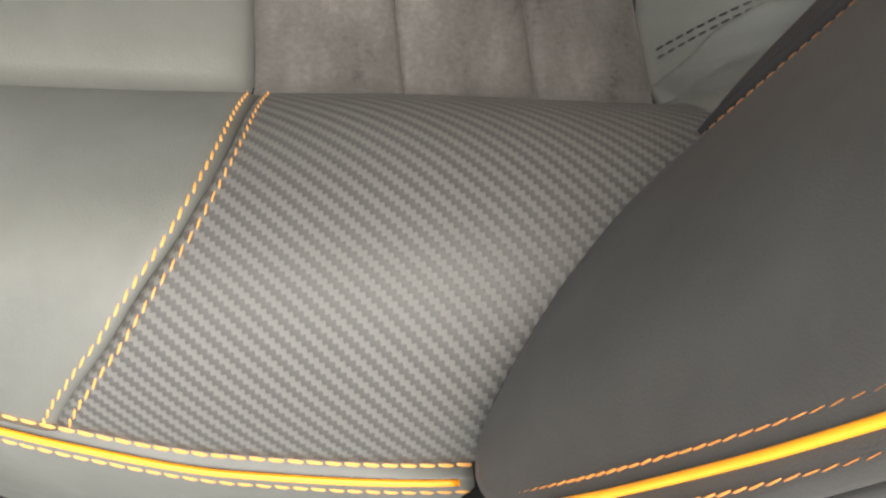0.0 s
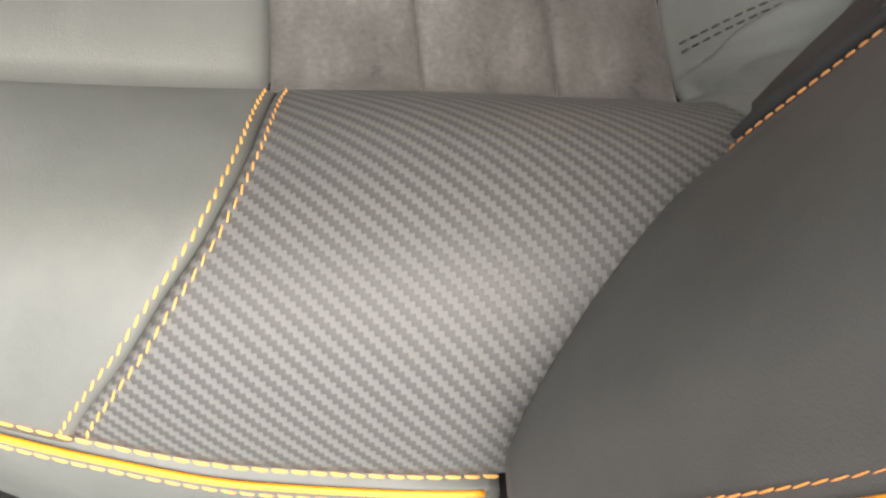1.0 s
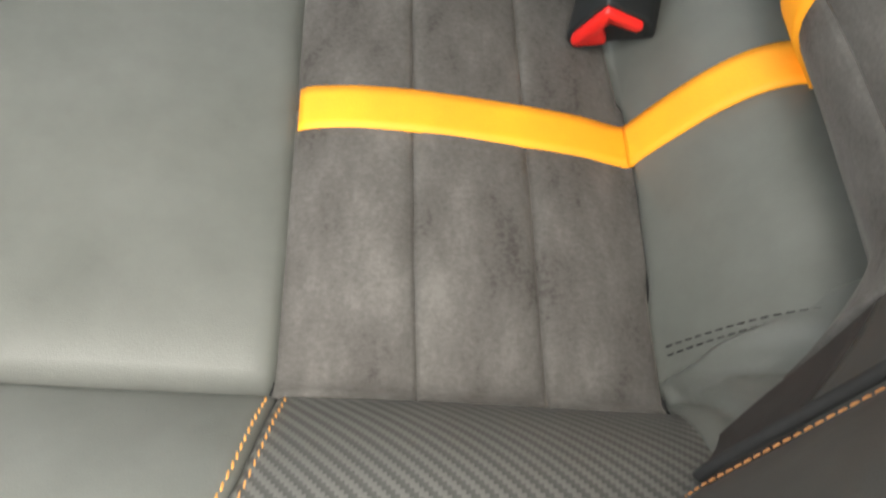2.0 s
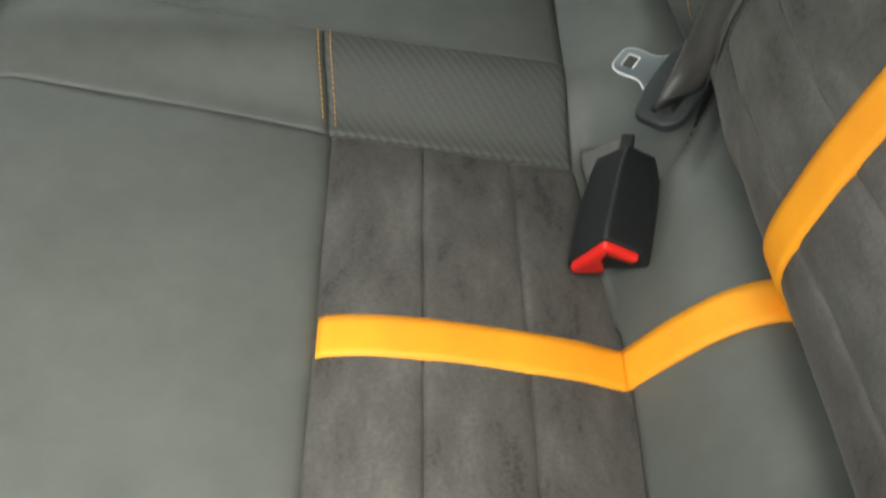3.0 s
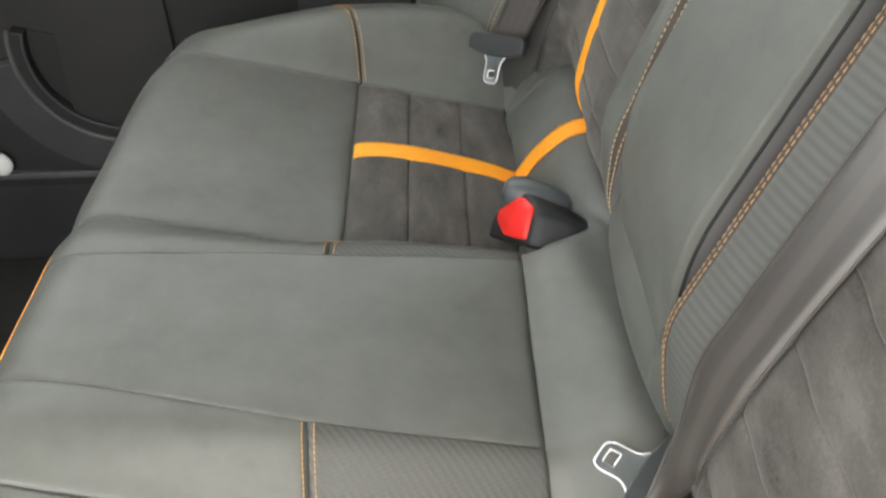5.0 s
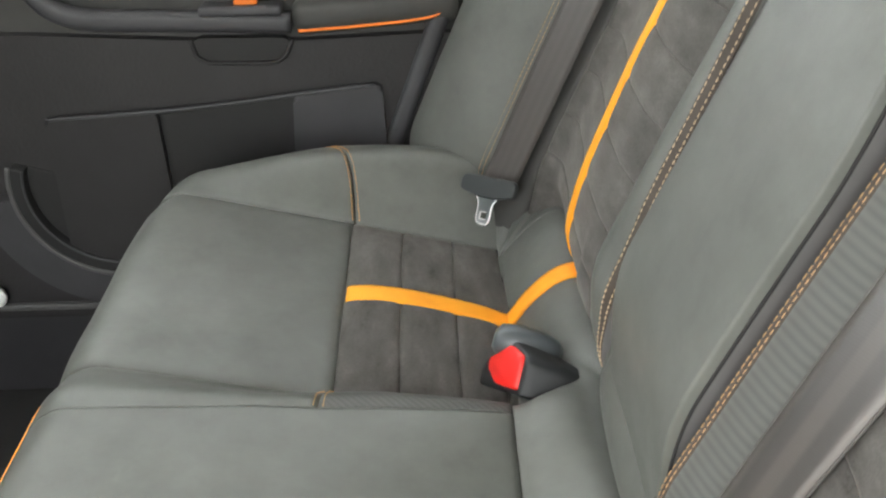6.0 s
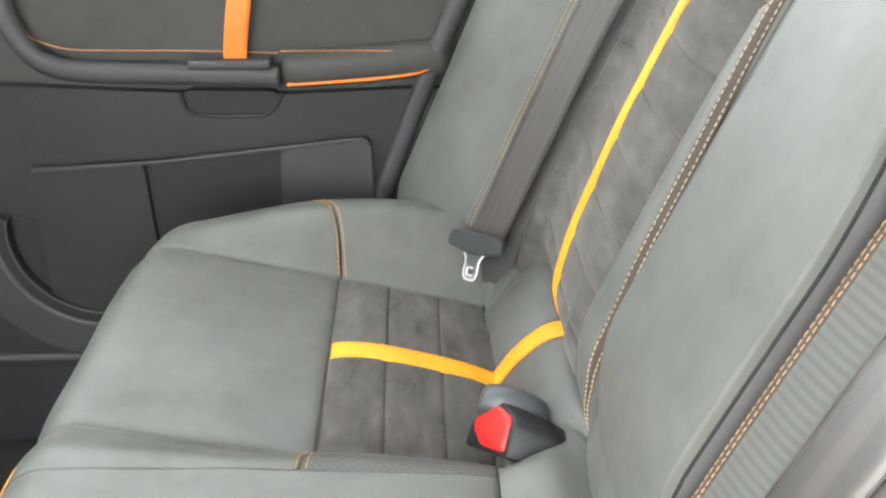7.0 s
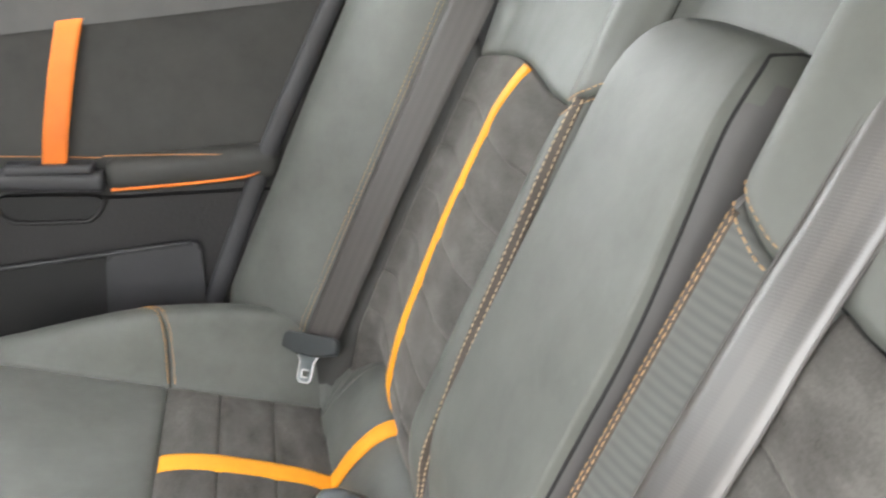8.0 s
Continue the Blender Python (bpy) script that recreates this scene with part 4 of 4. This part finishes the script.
def tongue_thing(label, m, filled=False):
    """A belt tongue: a steel plate with a latch hole and a plastic grip with the belt's slot; the plate points along local y."""
    top = thing("belt_tongue", label, "seat belt tongue", "belt tongues")
    plate = rounded_outline([(-0.020, 0.004), (-0.011, 0.016), (-0.0115, 0.034), (-0.008, 0.040), (0.008, 0.040), (0.0115, 0.034), (0.011, 0.016), (0.020, 0.004)], 0.004, 3)
    hole = rounded_outline([(-0.0055, 0.0255), (0.0055, 0.0255), (0.0055, 0.0345), (-0.0055, 0.0345)], 0.0012, 2)
    grip = rounded_outline([(-0.039, 0.003), (-0.014, 0.009), (0.014, 0.009), (0.039, 0.003), (0.039, -0.021), (0.029, -0.029), (-0.029, -0.029), (-0.039, -0.021)], 0.006, 4)
    if filled:
        grip = rounded_outline([(-0.047, 0.003), (-0.014, 0.009), (0.014, 0.009), (0.047, 0.003), (0.047, -0.011), (0.041, -0.017), (-0.041, -0.017), (-0.047, -0.011)], 0.005, 4)
    slot = rounded_outline([(-0.031, -0.019), (0.031, -0.019), (0.031, -0.007), (-0.031, -0.007)], 0.002, 2)

    def pierced(name, loops, z0, z1, bevel, material, label):
        bm = bmesh.new()
        edges = []
        for loop in loops:
            vs = [bm.verts.new((x, y, z0)) for x, y in loop]
            edges += [bm.edges.new((vs[k], vs[(k + 1) % len(vs)])) for k in range(len(vs))]
        bmesh.ops.triangle_fill(bm, edges=edges, use_beauty=True)
        geom = bmesh.ops.extrude_face_region(bm, geom=list(bm.faces))
        bmesh.ops.translate(bm, vec=(0, 0, z1 - z0), verts=[g for g in geom["geom"] if isinstance(g, bmesh.types.BMVert)])
        bmesh.ops.recalc_face_normals(bm, faces=bm.faces)
        rim = [e for e in bm.edges if len(e.link_faces) == 2 and e.calc_face_angle(0) > 1.2]
        bmesh.ops.bevel(bm, geom=rim, offset=bevel, segments=3, affect="EDGES", profile=0.5)
        return part(name, bm, material, top, label, smooth=False)

    pierced("plate", (plate, hole), 0.0, 0.0026, 0.0008, STEEL, "bright steel latch plate")
    pierced("grip", (grip,) if filled else (grip, slot), -0.003, 0.006, 0.0022, GRIP, "dark grey plastic grip")
    # Added tubes draw the bright glint along the edges of plate and hole.
    tube("plate_rim", [(x, y, 0.0016) for x, y in plate], 0.0013 if filled else 0.0009, GLINT_STEEL, top, "steel rim whitened for sky glint", 6)
    tube("hole_rim", [(x, y, 0.0022) for x, y in hole[2:]], 0.0010 if filled else 0.0007, GLINT_STEEL, top, "steel rim whitened for sky glint", 6)
    top.matrix_world = m
    return top


tongue_thing("steel belt tongue in a black plastic grip lying on the seat", placed((0.047, -0.147, 0.073), (-0.72, 0.64, -0.06), (-0.242, -0.129, 0.92)))
tongue_thing("steel belt tongue in a black grip hanging on its belt", placed((-0.012, 0.497, 0.083), (-0.22, -0.42, -0.85), (-0.72, -0.5, 0.35)) @ Matrix.Scale(1.02, 4), True)

centre_belt = thing("centre_seat_belt", "grey woven seat belt running up the backrest", "seat belt")
lines = []
zs = np.linspace(0.135, 0.79, 14)
for w, foot in ((0.1545 + 0 * zs, (0.034, -0.174, 0.070)), (soft(zs, [0.13, 0.25, 0.31, 0.37, 0.42, 0.49, 0.79], [0.192, 0.193, 0.1975, 0.199, 0.196, 0.190, 0.190]), (0.066, -0.166, 0.080))):
    pts, _ = on(backrest_at, zs, -w, FWD, 0.0022)
    lines.append([foot] + pts.tolist())
ribbon("webbing", lines[0], lines[1], 0.0013, BELT_GREY, centre_belt, "grey webbing", bow=0.0008, rows=90)
for line in lines:
    pts = np.asarray(line)
    gaps = np.r_[0, np.cumsum(np.linalg.norm(np.diff(pts, axis=0), axis=1))]
    u = np.linspace(0, gaps[-1], 120)
    tube("edge_weave", np.stack([soft(u, gaps, pts[:, k]) for k in range(3)], 1), 0.0009, BELT_EDGE, centre_belt, "pale woven edge", 6)
far_belt = thing("outer_seat_belt", "charcoal woven seat belt hanging along the backrest wing", "seat belt")
far_lines = ([(-0.022, 0.526, 0.076), (-0.017, 0.526, 0.088), (0.025, 0.526, 0.195), (0.067, 0.524, 0.297), (0.149, 0.524, 0.487), (0.275, 0.529, 0.78)],
             [(0.017, 0.499, 0.081), (0.022, 0.499, 0.093), (0.064, 0.497, 0.197), (0.104, 0.495, 0.297), (0.192, 0.493, 0.492), (0.315, 0.49, 0.78)])
ribbon("webbing", *far_lines, 0.0013, BELT_DARK, far_belt, "charcoal webbing", bow=0.001)
for line in far_lines:
    pts = np.asarray(line)
    gaps = np.r_[0, np.cumsum(np.linalg.norm(np.diff(pts, axis=0), axis=1))]
    u = np.linspace(0, gaps[-1], 80)
    tube("edge_weave", np.stack([soft(u, gaps, pts[:, k]) for k in range(3)], 1), 0.0008, BELT_DARK, far_belt, "charcoal woven edge", 6)

# ---- the far rear door ----
DY = 0.700
door = tagged(new("door_1"), "closed rear car door with dark trim and orange strap", "car door", kind="structure")
slab("lower_trim", rounded_outline([(-1.1, -0.22), (0.10, -0.22), (0.14, 0.215), (-0.08, 0.219), (-0.26, 0.213), (-0.40, 0.217), (-0.62, 0.23), (-1.1, 0.235)], 0.02), DY - 0.002, DY + 0.05, DOOR_SKIN, door, "grained black plastic", 0.006)
slab("upper_trim", rounded_outline([(-1.1, 0.20), (0.14, 0.20), (0.16, 0.47), (-0.026, 0.466), (-0.164, 0.449), (-0.363, 0.425), (-1.1, 0.36)], 0.02), DY + 0.014, DY + 0.05, DOOR_CLOTH, door, "dark leather insert", 0.006)


def door_line(points, y):
    pts = np.asarray(points, float)
    gaps = np.r_[0, np.cumsum(np.linalg.norm(np.diff(pts, axis=0), axis=1))]
    u = np.linspace(0, gaps[-1], 50)
    return np.stack([soft(u, gaps, pts[:, 0]), 0 * u + y, soft(u, gaps, pts[:, 1])], 1)




def strip_edges(points, y, half):
    """The two edges of a flat strip of a half-width, along a line of (x, z) points."""
    mid = door_line(points, y)
    run = np.gradient(mid, axis=0)
    run /= np.linalg.norm(run, axis=1, keepdims=True)
    side = np.stack([-run[:, 2], 0 * run[:, 0], run[:, 0]], 1)
    return (mid + side * half)[::4], (mid - side * half)[::4]


ribbon("rail", *strip_edges([(-0.615, 0.40), (-0.605, 0.33), (-0.585, 0.278), (-0.54, 0.251), (-0.45, 0.246), (-0.34, 0.243), (-0.252, 0.239)], DY - 0.004, 0.0135), 0.022, DOOR_RAIL, door, "dark grey plastic rail", 70, 0.002)
bm = bmesh.new()
rounded(bm, 0.225, 0.045, 0.047, 0.018, (0, 0, 0), 4)
bmesh.ops.rotate(bm, cent=(0, 0, 0), matrix=Matrix.Rotation(radians(-4), 3, "Y"), verts=bm.verts)
bmesh.ops.translate(bm, vec=(-0.148, DY + 0.006, 0.252), verts=bm.verts)
part("arm_pad", bm, DOOR_CLOTH, door, "dark leather arm pad")
tube("piping", door_line([(-0.252, 0.230), (-0.16, 0.2355), (-0.085, 0.243), (-0.066, 0.249), (-0.058, 0.257)], DY - 0.014), 0.0022, STRAP, door, "orange piping")
tube("seam_thread", door_line([(-0.60, 0.33), (-0.575, 0.292), (-0.52, 0.277), (-0.383, 0.2745), (-0.262, 0.270)], DY - 0.002), 0.0007, COPPER_THREAD, door, "copper seam thread", 6)
tube("seam_thread", door_line([(-0.258, 0.2745), (-0.191, 0.2745), (-0.106, 0.2725), (-0.068, 0.266), (-0.055, 0.258)], DY - 0.0102), 0.0008, COPPER_THREAD, door, "copper seam thread", 6)
tube("seam_thread", door_line([(-0.055, 0.266), (0.0, 0.383), (0.045, 0.475)], DY + 0.012), 0.0008, COPPER_THREAD, door, "copper seam thread", 6)
bm = bmesh.new()
rounded(bm, 0.108, 0.03, 0.013, 0.004, (-0.325, DY - 0.004, 0.2585))
part("switch_plate", bm, DOOR_RAIL, door, "grey plastic plate")
# grip recess under the rail: flat black plate for its shade, rolled rim
slab("recess_shade", rounded_outline([(-0.397, 0.221), (-0.381, 0.187), (-0.286, 0.184), (-0.261, 0.218)], 0.02), DY - 0.0035, DY + 0.01, BLACK_SOFT, door, "flat black plate for shade in the grip recess", 0.0)
tube("recess_rim", door_line([(-0.397, 0.219), (-0.391, 0.196), (-0.372, 0.1865), (-0.33, 0.185), (-0.29, 0.185), (-0.272, 0.196), (-0.261, 0.217)], DY - 0.005), 0.0030, DOOR_SKIN, door, "black rolled rim")
# map pocket
slab("pocket_front", rounded_outline([(-0.62, -0.16), (-0.452, -0.16), (-0.457, 0.121), (-0.612, 0.113)], 0.008), DY - 0.016, DY - 0.002, DOOR_SKIN, door, "grained black plastic pocket", 0.004)
# Flat black sheet stands for the shade inside the pocket.
slab("pocket_shade", rounded_outline([(-0.452, -0.16), (-0.285, -0.16), (-0.268, 0.139), (-0.457, 0.121)], 0.003), DY - 0.0045, DY - 0.001, BLACK_SOFT, door, "flat black sheet for shade in the pocket opening", 0.0)
slab("pocket_rear", rounded_outline([(-0.286, -0.16), (-0.135, -0.16), (-0.146, 0.154), (-0.268, 0.140)], 0.012), DY - 0.014, DY - 0.002, DOOR_RAIL, door, "dark grey plastic pocket", 0.005)
tube("pocket_lip", door_line([(-0.61, 0.114), (-0.457, 0.122), (-0.268, 0.141), (-0.155, 0.1535)], DY - 0.014), 0.0030, DOOR_RAIL, door, "grey rolled lip")


def ring_plate(name, r0, r1, a0, a1, y0, y1, material, label):
    """A sector of a flat ring on the door round the loudspeaker."""
    aa = np.linspace(radians(a0), radians(a1), 40)
    outline = [(-0.54 + r1 * math.cos(a), 0.01 + r1 * math.sin(a)) for a in aa] + [(-0.54 + r0 * math.cos(a), 0.01 + r0 * math.sin(a)) for a in aa[::-1]]
    return slab(name, outline, y0, y1, material, door, label, 0.003)


ring_plate("speaker_bowl", 0.002, 0.120, 165, 325, DY - 0.0055, DY - 0.002, BLACK_SOFT, "black speaker cover")
ring_plate("speaker_step", 0.120, 0.139, 165, 320, DY - 0.022, DY - 0.002, BLACK_SOFT, "black speaker surround")
ring_plate("lower_rim", 0.144, 0.196, 185, 320, DY - 0.026, DY - 0.002, DOOR_RAIL, "dark grey door edge")
for r, rad, mat, lab in ((0.1415, 0.0035, SILL_GREY, "grey speaker ring"), (0.121, 0.002, DOOR_RAIL, "dark speaker ring")):
    ang = np.linspace(radians(165), radians(320), 50)
    tube("speaker_ring", np.stack([-0.54 + r * np.cos(ang), 0 * ang + DY - 0.023, 0.01 + r * np.sin(ang)], 1), rad, mat, door, lab)
ribbon("pull_strap", [(-0.334, DY - 0.006, 0.262), (-0.326, DY - 0.012, 0.31), (-0.312, DY - 0.012, 0.38), (-0.299, DY - 0.002, 0.437), (-0.298, DY + 0.012, 0.444)],
       [(-0.3035, DY - 0.006, 0.262), (-0.295, DY - 0.012, 0.31), (-0.281, DY - 0.012, 0.38), (-0.2675, DY - 0.002, 0.441), (-0.266, DY + 0.012, 0.448)], 0.003, STRAP, door, "orange webbing pull strap", 40)
slab("sill_cap", [(-1.1, 0.360), (-0.363, 0.425), (-0.164, 0.449), (-0.026, 0.466), (0.17, 0.482), (0.17, 0.535), (-0.026, 0.522), (-0.164, 0.508), (-0.363, 0.486), (-1.1, 0.42)], DY + 0.002, DY + 0.055, SILL_GREY, door, "dark grey window sill trim", 0.008)
bm = bmesh.new()
for inset in (0.0, 0.005):
    bm.faces.new([bm.verts.new(p) for p in ((-1.0, DY + 0.04 + inset, 0.38), (0.16, DY + 0.04 + inset, 0.49), (0.06, 0.60 + inset, 0.83), (-0.95, 0.60 + inset, 0.83))])
glass = part("window_pane", bm, GLASS, door, "clear window glass", smooth=False)
glass.visible_shadow = False
ribbon("pillar_seal", *strip_edges([(-0.150, 0.02), (-0.112, 0.12), (-0.045, 0.29), (0.04, 0.475), (0.12, 0.64)], DY - 0.004, 0.013), 0.014, DOOR_RAIL, door, "dark rubber seal", 50, 0.003)

cap = thing("bolt_cap", "white plastic cap at the end of the sill plate", "cap")
bm = bmesh.new()
bmesh.ops.create_uvsphere(bm, u_segments=20, v_segments=12, radius=0.019)
bmesh.ops.scale(bm, vec=(1, 0.6, 1), verts=bm.verts)
bmesh.ops.translate(bm, vec=(-0.752, 0.683, -0.170), verts=bm.verts)
part("dome", bm, WHITE, cap, "white plastic dome")
flap = thing("leather_flap", "worn grey leather flap beside the belt buckle", "flap")
panel("flap_body", cushion_at, quad((-0.006, -0.145), (0.025, -0.168), (0.019, -0.188), (0.000, -0.180)), (0.03, 0.03), FLAP, flap, UP, "worn grey leather", (10, 10), seams="abcd", edge=0.006, tuck=0.002, lift=0.011, depth=0.010)

catch = thing("seat_catch", "small steel catch below the end of the backrest", "catch")
bm = bmesh.new()
rounded(bm, 0.020, 0.008, 0.060, 0.002, (-0.112, -0.664, -0.049))
part("plate", bm, GLINT_STEEL, catch, "pale steel plate")
bm = bmesh.new()
rounded(bm, 0.005, 0.012, 0.060, 0.0015, (-0.124, -0.664, -0.050))
part("flange", bm, GRIP, catch, "dark flange")

# ---- the car's body round the bench ----
# Unseen ground, its colour raised so that it throws light into the car.
tagged(box("ground", (-400, -400, -0.90), (400, 400, -0.80), GROUND_PALE, bevel=0.0), "unseen ground made pale to reflect light inside", "ground", kind="structure")
tagged(box("floor", (-1.7, -0.60, -0.42), (0.3, 0.70, -0.36), CARPET), "black carpeted car floor", "floor", kind="structure")
tagged(box("seat_base", (-0.42, -0.56, -0.36), (0.35, 0.69, -0.09), CARPET), "black carpeted box under the bench", "seat base", kind="structure")
tagged(box("sill_far", (-1.7, 0.70, -0.45), (0.2, 0.78, -0.20), PAINT), "dark painted sill under the far door", "sill", kind="structure")
plate = tagged(box("sill_plate", (-0.90, 0.690, -0.203), (-0.58, 0.705, -0.192), SILL_GREY, bevel=0.003), "brushed metal sill plate", "sill plate", kind="structure")
tagged(box("sill_near", (-1.7, -0.79, -0.45), (0.2, -0.69, -0.16), PAINT, bevel=0.02), "dark painted sill of the open door", "sill", kind="structure")
tagged(box("ceiling", (-1.35, -0.60, 0.82), (0.75, 0.60, 0.86), HEADLINER, bevel=0.01), "pale cloth headliner", "ceiling", kind="structure")
tagged(box("roof_skin", (-1.35, -0.60, 0.864), (0.75, 0.60, 0.880), PAINT, bevel=0.006), "dark painted car roof", "roof", kind="structure")
tagged(box("wall_rear", (0.50, -0.74, -0.40), (0.56, 0.75, 0.60), CARPET), "black carpeted wall behind the backrest", "wall", kind="structure")
for y0, y1, nm in ((-0.76, -0.70, "pillar_near"), (0.72, 0.78, "pillar_far")):
    tagged(slab(nm, [(0.12, -0.45), (0.62, -0.45), (0.80, 0.50), (0.62, 0.88), (0.36, 0.88), (0.21, 0.48)], y0, y1, DOOR_RAIL, bevel=0.006), "dark grey rear roof pillar", "pillar", kind="structure")
tagged(slab("outer_skin", [(-1.7, -0.45), (0.2, -0.45), (0.2, 0.47), (-1.7, 0.36)], 0.752, 0.765, PAINT, bevel=0.002), "dark painted outer skin of the door", "door skin", kind="structure")
# Added out of view to cut the light that reaches the backrest.
tagged(box("front_light_block", (-1.02, -0.72, -0.42), (-0.96, 0.69, 0.50), CARPET), "unseen dark wall added to hold back light from the front", "wall", kind="structure")
